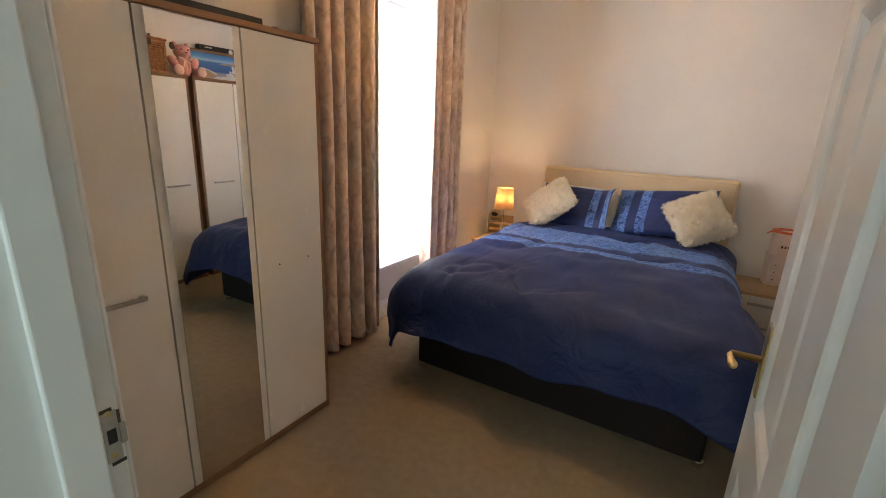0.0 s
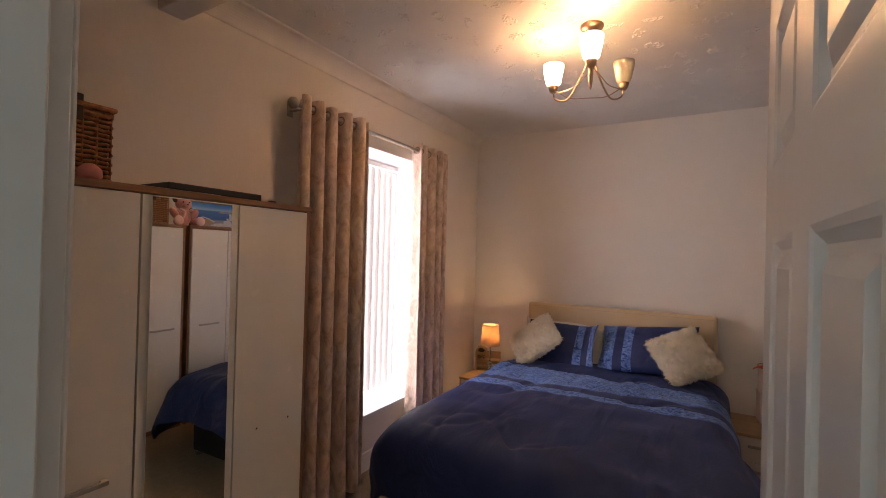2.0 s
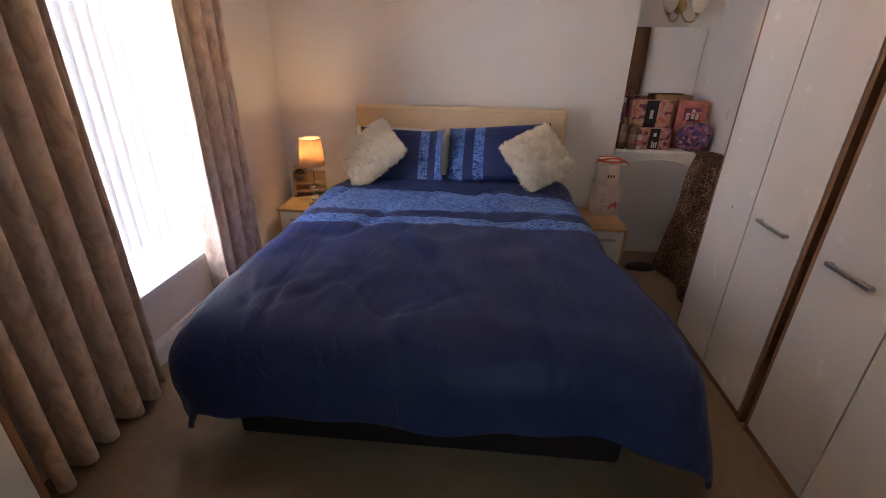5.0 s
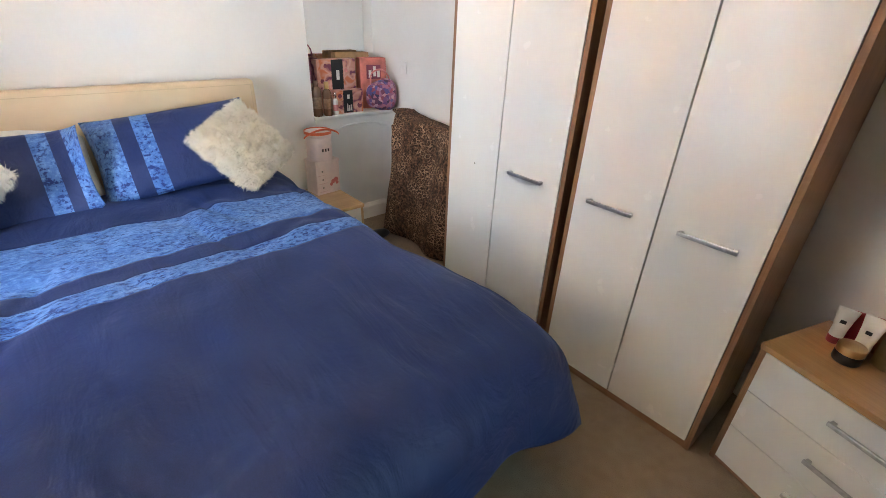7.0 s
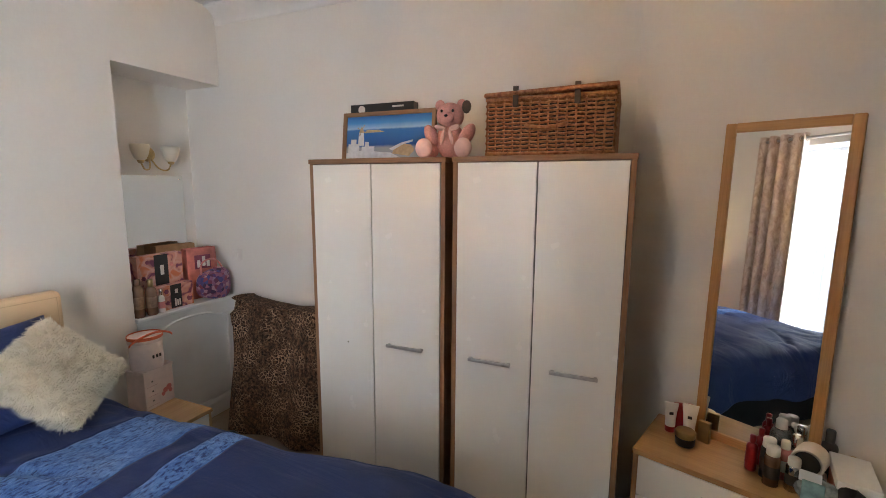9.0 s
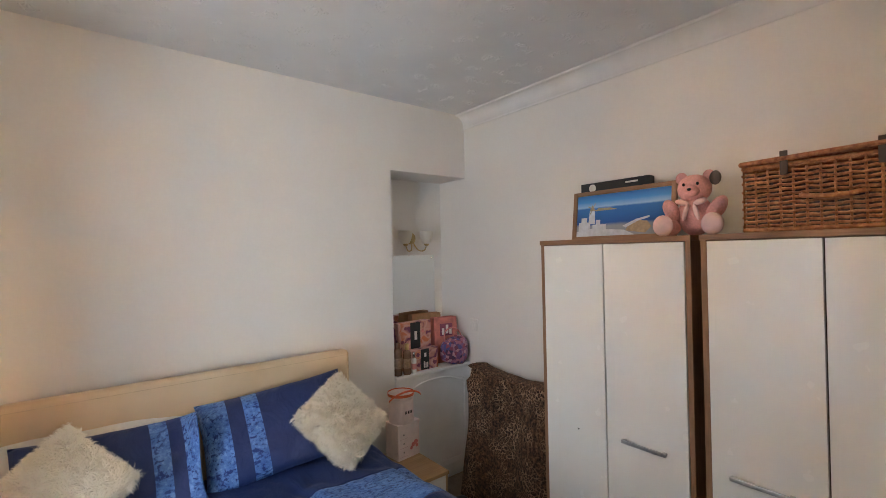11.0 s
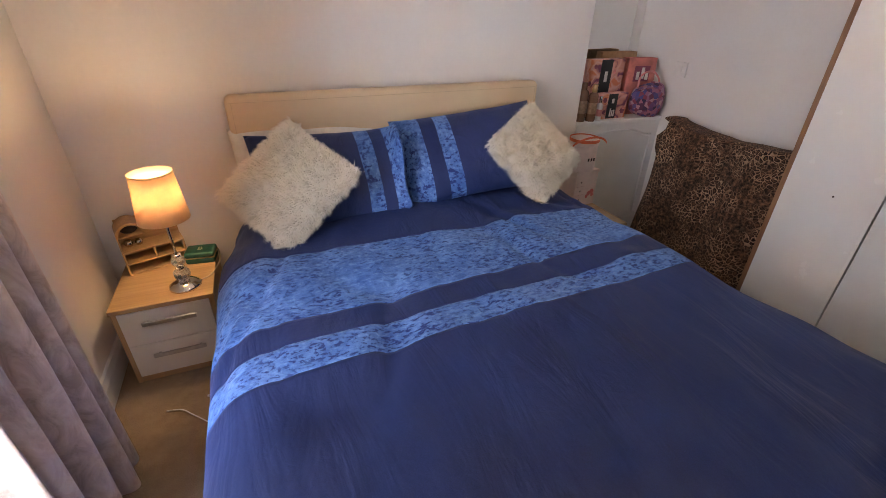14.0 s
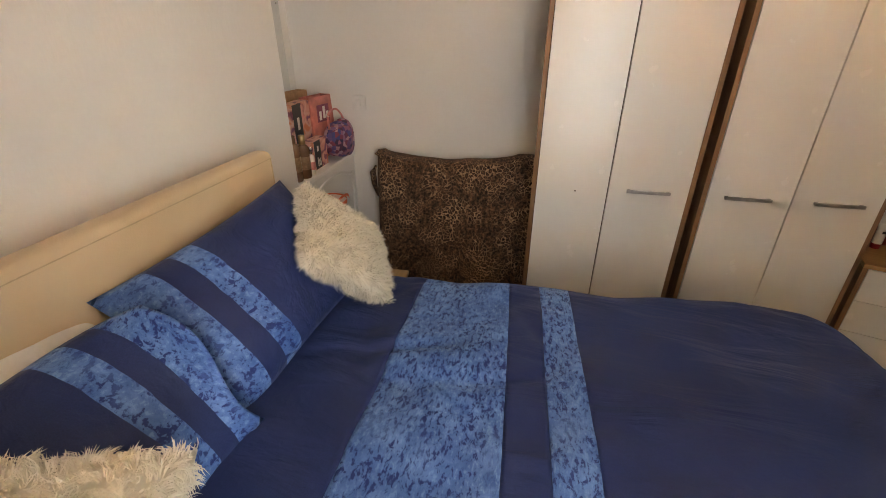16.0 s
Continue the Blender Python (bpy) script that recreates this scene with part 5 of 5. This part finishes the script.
# light switch beside the alcove
IVORY = plain("ivory_plastic", (0.79, 0.745, 0.695), 0.45, grain=0.04)
sw = thing("wall_switch", "ivory plastic wall switch on the wall above the throw", "switch", pose(EX, 3.89, 1.12))
part("faceplate", box(-0.009, 0, -0.043, 0.043, -0.043, 0.043, 0.003), IVORY, sw)
part("rocker", box(-0.013, -0.009, -0.012, 0.012, -0.02, 0.02, 0.002), IVORY, sw)

# ---- leopard throw over a folded screen ----


def throw():
    th = thing("throw", "leopard-print throw draped over a low folded chair by the wall", "throw")

    def fn(a, b):
        y = 3.735 - 0.93 * a
        sag = 0.045 * math.sin(min(1.0, a * 1.15) * math.pi) ** 0.6 - 0.010 * a
        top = 0.872 - sag + 0.010 * noise.noise(Vector((a * 6, 0, 2)))
        if b < 0.15:
            k = b / 0.15
            x, z = 1.585 - 0.20 * k, top + 0.008 * math.sin(k * math.pi) - 0.02 * (1 - k)
        else:
            k = (b - 0.15) / 0.85
            x = 1.385 - 0.085 * k ** 0.8
            z = top * (1 - k) + 0.012
            fold = 0.030 * math.sin(a * 13 + 2.2 * k + 1.0) * (0.25 + 0.75 * k) + 0.024 * noise.noise(Vector((a * 5, k * 3, 6)))
            x += fold
            y += 0.02 * noise.noise(Vector((a * 3, k * 3, 1))) + 0.05 * k * (0.5 - a)
        edge = max(0.0, 1 - a / 0.07)
        return x + 0.10 * edge * edge * (1 if b > 0.15 else 0), y, z
    thicken(part("cloth", grid(fn, 90, 70), LEOPARD, th, "", True), 0.008)
    part("ruffle", tube([(1.44, 3.745, 0.79), (1.43, 3.765, 0.75), (1.43, 3.76, 0.68), (1.44, 3.745, 0.60)], [0.008, 0.02, 0.018, 0.006], 8), LEOPARD, th, "", True)
    return th


throw()
chair = thing("folded_chair", "dark folded chair hidden beneath the leopard throw", "chair")
part("back_frame", box(1.46, 1.52, 2.90, 3.66, 0.0, 0.82, 0.01), BLACK, chair)
solid("black_shoe", lathe([(0.05, 0), (0.055, 0.02), (0.04, 0.05), (0.015, 0.065)], 16), BLACK, "dark slipper on the carpet beside the throw", "slipper", True).matrix_world = pose(1.16, 3.62, 0) @ Matrix.Diagonal((2.1, 0.9, 0.9, 1))

# ---- on the wardrobes ----
WICKER = Mat("brown_wicker", (0.2, 0.085, 0.035), 0.55)
WICKER.colour(WICKER.ramp(WICKER.noise(60, 4, 0.6), [(0.3, (0.20, 0.060, 0.022)), (0.5, (0.40, 0.145, 0.055)), (0.7, (0.54, 0.25, 0.11))]))
WICKER = WICKER.m
STRAP = plain("dark_leather_strap", (0.055, 0.03, 0.02), 0.5, grain=0.2)


def woven_wall(w, d, h, rows, step=0.017):
    """Withies woven round upright stakes, on the outline of a box."""
    bm = bmesh.new()
    per = [(0, 0, 1, 0, w), (w, 0, 0, 1, d), (w, d, -1, 0, w), (0, d, 0, -1, d)]
    for k in range(rows):
        z = h * (k + 0.5) / rows
        for x0, y0, dx, dy, ln in per:
            n = int(ln / step)
            pts = []
            for i in range(n + 1):
                off = 0.0042 * math.cos(math.pi * (i + k))
                t = ln * i / n
                pts.append((x0 + dx * t + dy * off, y0 + dy * t - dx * off, z + 0.0016 * math.sin(i * 1.7 + k)))
            tube(pts, 0.0052, 5, bm)
    for x0, y0, dx, dy, ln in per:
        n = int(ln / (step * 2))
        for i in range(n + 1):
            t = ln * i / n
            tube([(x0 + dx * t, y0 + dy * t, 0), (x0 + dx * t, y0 + dy * t, h)], 0.004, 5, bm)
    return bm


def hamper(label, m, w, d, h, lid_tilt):
    """Own frame: x is the front's width, y goes back, z up."""
    th = thing("wicker_hamper", label, "hamper", m, "wicker hampers")
    tagged(part("weave", woven_wall(w, d, h, 15), WICKER, th, "", True), kind="stuff")
    part("lining", boxes((0.006, w - 0.006, 0.006, d - 0.006, 0.004, h - 0.02)), STRAP, th)
    part("rim", tube([(0, 0, h), (w, 0, h), (w, d, h), (0, d, h), (0, 0, h)], 0.008, 8), WICKER, th, "", True)
    part("foot_rim", tube([(0, 0, 0.008), (w, 0, 0.008), (w, d, 0.008), (0, d, 0.008), (0, 0, 0.008)], 0.008, 8), WICKER, th, "", True)
    lid = part("lid", tube([(-0.004, -0.012, 0), (w + 0.004, -0.012, 0), (w + 0.004, d, 0), (-0.004, d, 0), (-0.004, -0.012, 0)], 0.009, 8), WICKER, th, "woven lid, slightly raised")
    lid.matrix_basis = pose(0, 0, h + 0.016, lid_tilt[0], lid_tilt[1], 0)
    wb = bmesh.new()
    for k in range(int(d / 0.012)):
        y = 0.006 + k * 0.012
        tube([(x * w / 30, y, 0.003 * math.cos(math.pi * (x + k))) for x in range(31)], 0.0055, 5, wb)
    part("lid_weave", wb, WICKER, lid, "", True)
    for fx in (0.22, 0.70):
        part("strap", box(w * fx, w * fx + 0.022, -0.016, -0.010, h - 0.035, h + 0.045, 0.002), STRAP, th, "dark leather strap")
    part("grip", tube(arc([(w * 0.33, -0.006, h * 0.52), (w * 0.36, -0.022, h * 0.50), (w * 0.5, -0.028, h * 0.46), (w * 0.62, -0.022, h * 0.50), (w * 0.65, -0.006, h * 0.52)], 6), 0.008, 8), WICKER, th, "twisted wicker grip", True)
    return th


hamper("brown wicker picnic hamper with leather straps on the wardrobe top", pose(1.135, 1.925, W_H, 0, 0, -90), 0.495, 0.36, 0.225, (-2.5, -1.2))
hamper("brown wicker hamper with a leather strap on the mirrored wardrobe", pose(-1.255, 0.135, 1.745, 0, 0, 90), 0.335, 0.30, 0.215, (0, 0))
part("raised_strap", tube(arc([(-1.30, 0.335, 1.965), (-1.285, 0.350, 2.005), (-1.28, 0.375, 2.035)]), 0.012, 8), STRAP, bpy.data.objects["wicker_hamper.001"]).matrix_parent_inverse = bpy.data.objects["wicker_hamper.001"].matrix_basis.inverted()
solid("pink_trinket", lathe([(0.02, 0), (0.032, 0.012), (0.030, 0.034), (0.012, 0.05)], 16), PINKISH, "small coral and white ornament beside the hamper", "ornament", True).matrix_world = pose(-1.21, 0.40, 1.745)
solid("paper_sheet", box(-1.36, -1.185, 0.52, 0.80, 1.7452, 1.749, 0.001), LINEN, "loose white papers on the wardrobe top", "paper")
solid("black_folder", box(-1.42, -1.20, 0.62, 0.99, 1.7495, 1.775, 0.004), BLACK, "flat black folder on the wardrobe top", "folder")
solid("black_clip", box(-1.215, -1.195, 1.03, 1.06, 1.745, 1.757, 0.004), BLACK, "tiny black plastic clip on the wardrobe top", "clip")


def picture():
    th = thing("picture", "framed seaside painting with white houses leaning on the wall", "picture", pose(1.395, 2.838, W_H, 0, 7, 0))
    w, h, f = 0.555, 0.268, 0.022
    part("frame_side", box(0, 0.022, -f, 0, 0, h, 0.002), OAK_Z, th)
    part("frame_side", box(0, 0.022, -w, -w + f, 0, h, 0.002), OAK_Z, th)
    part("frame_rail", box(0.001, 0.021, -w + f, -f, 0, f, 0.002), OAK_Y, th)
    part("frame_rail", box(0.001, 0.021, -w + f, -f, h - f, h, 0.002), OAK_Y, th)
    paint = Mat("painted_sea", (0.05, 0.2, 0.5), 0.35)
    tc = paint.nt.nodes.new("ShaderNodeSeparateXYZ")
    paint.nt.links.new(paint.coords((1, 1, 1 / h)), tc.inputs[0])
    z = paint.math("ADD", tc.outputs[2], paint.math("MULTIPLY", paint.noise(30, 3), 0.03))
    paint.colour(paint.ramp(z, [(0.0, (0.35, 0.36, 0.38)), (0.30, (0.30, 0.34, 0.40)), (0.36, (0.015, 0.10, 0.36)), (0.66, (0.03, 0.18, 0.50)), (0.69, (0.35, 0.55, 0.75)), (0.80, (0.06, 0.30, 0.68)), (1.0, (0.01, 0.10, 0.42))]))
    part("canvas", boxes((0.010, 0.014, -w + f - 0.002, -f + 0.002, f - 0.002, h - f + 0.002)), paint.m, th, "blue sea and sky")
    white = plain("painted_white", (0.62, 0.65, 0.70), 0.5, grain=0.12, scale=40)
    tan = plain("painted_tan", (0.45, 0.33, 0.20), 0.5, grain=0.2, scale=60)
    def flat(name, pts, mat, lift):
        bm = bmesh.new()
        bm.faces.new([bm.verts.new((0.010 - lift, -y, zz)) for y, zz in pts])
        part(name, bm, mat, th)
    flat("painted_house", [(0.035, 0.045), (0.105, 0.035), (0.105, 0.10), (0.085, 0.10), (0.085, 0.125), (0.05, 0.125), (0.05, 0.10), (0.035, 0.10)], white, 0.0006)
    flat("painted_mill", [(0.095, 0.09), (0.135, 0.09), (0.130, 0.165), (0.115, 0.185), (0.100, 0.165)], white, 0.0008)
    flat("painted_roof", [(0.098, 0.160), (0.133, 0.160), (0.116, 0.195)], tan, 0.001)
    flat("painted_house", [(0.12, 0.03), (0.20, 0.025), (0.20, 0.085), (0.165, 0.085), (0.165, 0.11), (0.14, 0.11), (0.14, 0.085), (0.12, 0.085)], white, 0.0007)
    flat("painted_steps", [(0.02, 0.022), (0.36, 0.022), (0.30, 0.05), (0.12, 0.065), (0.02, 0.05)], white, 0.0005)
    flat("painted_shore", [(0.13, 0.158), (0.26, 0.160), (0.22, 0.172), (0.15, 0.174)], tan, 0.0005)
    flat("painted_dome", [(0.31, 0.045), (0.41, 0.03), (0.44, 0.06), (0.42, 0.088), (0.37, 0.095), (0.32, 0.075)], tan, 0.0006)
    flat("painted_wall", [(0.29, 0.07), (0.36, 0.10), (0.43, 0.115), (0.43, 0.105), (0.37, 0.09), (0.31, 0.06)], white, 0.0008)
    for k in range(4):
        a = radians(45 + 90 * k + 12)
        c = (0.118, 0.172)
        flat("painted_sail", [(c[0], c[1]), (c[0] + 0.032 * math.cos(a), c[1] + 0.032 * math.sin(a)), (c[0] + 0.032 * math.cos(a + 0.2), c[1] + 0.032 * math.sin(a + 0.2))], tan, 0.0012)
    return th


picture()
gbx = thing("game_box", "black flat box standing behind the painting", "box", pose(1.520, 2.855, W_H))
part("carton", box(0, 0.055, -0.40, 0, 0, 0.325, 0.003), BLACK, gbx)
part("printed_ball", lathe([(0.022, 0), (0.022, 0.001)], 16), LABEL, gbx).matrix_basis = pose(-0.001, -0.075, 0.295, 0, -90, 0)
part("printed_title", boxes((-0.001, -0.0001, -0.34, -0.27, 0.300, 0.309)), LABEL, gbx)


def soft_ball(bm, c, r, rot=(0, 0, 0), n=16, mat=0):
    m = pose(*c, *rot) @ Matrix.Diagonal((*r, 1))
    res = bmesh.ops.create_uvsphere(bm, u_segments=n, v_segments=n // 2 + 2, radius=1.0, matrix=m)
    fs = {f for v in res["verts"] for f in v.link_faces}
    for f in fs:
        f.material_index = mat


def teddy():
    """One plain soft toy, seated, facing -x."""
    bm = bmesh.new()
    soft_ball(bm, (0, 0, 0.085), (0.062, 0.070, 0.085))
    soft_ball(bm, (-0.008, 0, 0.200), (0.062, 0.066, 0.060))
    soft_ball(bm, (-0.060, 0, 0.185), (0.030, 0.032, 0.026))
    for s in (-1, 1):
        soft_ball(bm, (0.004, s * 0.052, 0.250), (0.014, 0.024, 0.026))
        soft_ball(bm, (-0.030, s * 0.085, 0.110), (0.036, 0.030, 0.058), (s * -28, 20, 0))
        soft_ball(bm, (-0.085, s * 0.078, 0.036), (0.062, 0.034, 0.036), (0, 0, s * -14))
        soft_ball(bm, (-0.135, s * 0.090, 0.044), (0.022, 0.040, 0.044), mat=1)
        soft_ball(bm, (-0.068, s * 0.026, 0.214), (0.006, 0.006, 0.007), n=8, mat=2)
        soft_ball(bm, (-0.066, s * 0.034, 0.140), (0.010, 0.028, 0.013), (s * 18, 0, 0), n=10, mat=1)
        soft_ball(bm, (-0.072, s * 0.020, 0.098), (0.006, 0.010, 0.036), (s * 14, 0, 0), n=10, mat=1)
    soft_ball(bm, (-0.090, 0, 0.190), (0.006, 0.009, 0.006), n=8, mat=2)
    soft_ball(bm, (-0.03, -0.082, 0.235), (0.003, 0.022, 0.030), n=8, mat=3)
    ob = solid("teddy_bear", bm, plain("pink_plush", (0.74, 0.36, 0.33), 0.9, grain=0.12, scale=120, bump=0.5), "pink plush teddy bear with a ribbon sitting on the wardrobe", "soft toy", True)
    for m in (plain("pale_pink_satin", (0.78, 0.52, 0.48), 0.6), BLACK, STRAP):
        ob.data.materials.append(m)
    ob.matrix_world = pose(1.315, 2.160, W_H, 0, 0, 8)
    return ob


teddy()

# ---- on the chest of drawers ----


def on_chest(x, y, rz=0):
    """x off the chest's front edge, y along from its near end."""
    return chest_m @ pose(-CH_D + x, -y, CH_H, 0, 0, rz)


def squeeze_tube(label, m, r, h, mat, capmat):
    """A cosmetic tube standing on its cap, flattened at the top."""
    th = thing("cosmetic_tube", label, "cosmetic tube", m, "cosmetic tubes")
    part("cap", lathe([(r * 0.95, 0), (r, 0.003), (r, 0.024), (r * 0.9, 0.026)], 20), capmat, th, "", True)
    bm = bmesh.new()
    rings = []
    for z, f in ((0.026, 1.0), (h * 0.4, 0.95), (h * 0.7, 0.6), (h - 0.008, 0.1), (h, 0.08)):
        rings.append([bm.verts.new((r * f * math.cos(2 * math.pi * k / 20), r * (1 + (1 - f) * 0.45) * math.sin(2 * math.pi * k / 20), z)) for k in range(20)])
    for a, b in zip(rings, rings[1:]):
        for k in range(20):
            bm.faces.new((a[k], a[(k + 1) % 20], b[(k + 1) % 20], b[k]))
    bm.faces.new(rings[-1])
    part("tube", bm, mat, th, "", True)
    part("printed_mark", boxes((-r * 0.93, -r * 0.86, -0.008, 0.008, h * 0.62, h * 0.62 + 0.012)), BLACK, th)
    return th


RED = plain("red_plastic", (0.30, 0.012, 0.018), 0.3, grain=0.15)
CREAM = plain("cream_plastic", (0.74, 0.71, 0.66), 0.35, grain=0.05)
GOLD = plain("gold_lid", (0.50, 0.35, 0.18), 0.4, 1.0, grain=0.1)
AQUA = plain("aqua_print", (0.25, 0.42, 0.41), 0.4, grain=0.3, scale=30)
CLEAR = Mat("clear_plastic", (0.9, 0.9, 0.9), 0.08)
CLEAR.p.inputs["Transmission Weight"].default_value = 0.8
CLEAR = CLEAR.m
squeeze_tube("white cosmetic tube standing on a red cap", on_chest(0.235, 0.075, 20), 0.020, 0.130, CREAM, RED)
squeeze_tube("white and aqua cosmetic tube standing on its cap", on_chest(0.225, 0.150, 10), 0.022, 0.150, CREAM, AQUA)
jr = thing("cream_jar", "black glass cream jar with a gold lid", "jar", on_chest(0.165, 0.150))
part("jar", lathe([(0.034, 0), (0.037, 0.005), (0.037, 0.030), (0.034, 0.034)], 28), BLACK, jr, "", True)
part("lid", lathe([(0.036, 0.034), (0.037, 0.036), (0.037, 0.058), (0.034, 0.061)], 28), GOLD, jr, "", True)
solid("hairbrush", box(-0.02, 0.02, -0.05, 0.05, 0, 0.115, 0.016, 3), RED, "red hairbrush propped behind the tubes", "hairbrush", True).matrix_world = on_chest(0.290, 0.110, 30)
solid("card_box", box(-0.010, 0.010, -0.022, 0.022, 0, 0.090, 0.002), GOLD, "small gold carton beside the mirror foot", "box").matrix_world = on_chest(0.235, 0.205, -15)


def spray_can(label, m, r, h, mat, capmat):
    th = thing("spray_can", label, "spray can", m, "spray cans")
    part("can", lathe([(r, 0), (r, h * 0.72), (r * 0.92, h * 0.76), (r * 0.75, h * 0.78)], 24), mat, th, "", True)
    part("cap", lathe([(r * 0.82, h * 0.76), (r * 0.86, h * 0.78), (r * 0.86, h * 0.97), (r * 0.76, h)], 24), capmat, th, "", True)
    part("band", lathe([(r + 0.0006, h * 0.2), (r + 0.0008, h * 0.21), (r + 0.0008, h * 0.5), (r + 0.0006, h * 0.51)], 24, caps=False), DARK, th)
    return th


spray_can("bronze deodorant can with a white cap", on_chest(0.098, 0.440), 0.024, 0.145, AMBER, CREAM)
spray_can("dark deodorant can with a cream cap", on_chest(0.140, 0.425), 0.024, 0.150, BLACK, CREAM)
spray_can("silver spray can beside the candle", on_chest(0.110, 0.500), 0.022, 0.12, CHROME, CREAM)
bottle("red plastic bottle beside the spray cans", *(on_chest(0.150, 0.375).translation), 0.019, 0.115, RED, 0.02, RED, sticker=RED)
bottle("small red bottle by the mirror", *(on_chest(0.215, 0.395).translation), 0.018, 0.12, RED, 0.02, RED, sticker=RED)
bottle("clear perfume bottle with a silver cap", *(on_chest(0.215, 0.500).translation), 0.030, 0.12, CLEAR, 0.035, CHROME)
bottle("tall clear lotion bottle", *(on_chest(0.245, 0.450).translation), 0.034, 0.165, CLEAR, 0.02, CREAM, sticker=AQUA)
bottle("pale pink lotion bottle", *(on_chest(0.175, 0.470).translation), 0.026, 0.12, PINKISH, 0.02, CREAM)
bottle("dark perfume bottle at the back", *(on_chest(0.295, 0.590).translation), 0.026, 0.14, BLACK, 0.035, BLACK, sticker=DARK)
bottle("dark green perfume bottle at the back", *(on_chest(0.270, 0.550).translation), 0.022, 0.12, DARK, 0.03, CHROME, sticker=BLACK)
bottle("yellow perfume bottle with a gold cap", *(on_chest(0.285, 0.655).translation), 0.026, 0.07, GOLD, 0.03, GOLD)
roll = thing("candle_tin", "white tin lying on its side with a dark open mouth", "tin", on_chest(0.150, 0.560))
part("tin", lathe([(0.010, 0.0), (0.046, 0.002), (0.048, 0.006), (0.048, 0.085), (0.044, 0.088), (0.040, 0.080), (0.038, 0.02), (0.004, 0.018)], 28), CREAM, roll, "", True).matrix_basis = pose(0.06, 0.01, 0.105, 0, -90, -12)
# black disc across the mouth stands for the shade inside the tin
part("mouth_shade_disc", lathe([(0.038, 0), (0.038, 0.001)], 24), BLACK, roll).matrix_basis = pose(-0.021, 0.028, 0.105, 0, -90, -12)
part("rest", box(-0.03, 0.05, -0.03, 0.04, 0, 0.057, 0.006), BLUSH, roll)
wb = thing("white_gift_box", "white slim box lying on top of other boxes", "box", on_chest(0.175, 0.655, 6))
part("upper_carton", box(-0.10, 0.10, -0.055, 0.055, 0.075, 0.110, 0.003), UPVC, wb)
part("lower_carton", box(-0.09, 0.09, -0.050, 0.050, 0.0, 0.074, 0.003), PINKISH, wb)


def pouch(label, m, w, d, h, mat, seed):
    bm = bmesh.new()

    def fn(a, b):
        t, p = a * 2 * math.pi, (b - 0.5) * math.pi
        r = 1 + 0.22 * noise.noise(Vector((math.cos(t) * 2 + seed, math.sin(t) * 2, b * 3)))
        return w * math.cos(t) * math.cos(p) ** 0.5 * r, d * math.sin(t) * math.cos(p) ** 0.5 * r, max(0, h * (0.5 + 0.5 * math.sin(p)) * (1 + 0.15 * math.sin(3 * t + seed)))
    grid(fn, 24, 12, bm)
    bmesh.ops.remove_doubles(bm, verts=bm.verts[:], dist=0.0006)
    ob = solid("cosmetics_pouch", bm, mat, label, "pouch", True)
    ob.matrix_world = m
    return ob


pouch("clear pouch full of small cosmetics at the chest's edge", on_chest(0.085, 0.570), 0.045, 0.065, 0.075, plain("clear_pouch_film", (0.35, 0.37, 0.36), 0.12, grain=0.5, scale=40), 1.0)
pouch("dark pouch of make-up behind the cans", on_chest(0.075, 0.660), 0.05, 0.05, 0.085, BLACK, 3.0)
solid("wipes_packet", box(-0.006, 0.006, -0.03, 0.03, 0, 0.085, 0.003), AQUA, "aqua and white sachet leaning in the pouch", "sachet").matrix_world = on_chest(0.032, 0.555) @ pose(0, 0, 0.0, 0, 18, 0)
solid("white_card", box(-0.003, 0.003, -0.030, 0.030, 0, 0.035, 0.001), UPVC, "white card standing in the pouch", "card").matrix_world = on_chest(0.060, 0.545) @ pose(0, 0, 0.074, 0, 30, 0)

# small fixing holes on wardrobe doors, their inner shade put on as dark discs
for _m, _pts in ((pose(1.116, 2.103, 0), ((0.52, 0.83),)), (pose(-1.165, 1.222, 0, 0, 0, 180), ((0.10, 0.83), (0.255, 0.83)))):
    for _y, _z in _pts:
        solid("screw_hole_shade", lathe([(0.004, 0), (0.004, 0.001), (0.002, 0.0016)], 10), DARK, "dark disc for the shade of an empty handle screw hole", "screw hole", group="handle screw holes").matrix_world = _m @ pose(-0.004, _y, _z, 0, -90, 0)
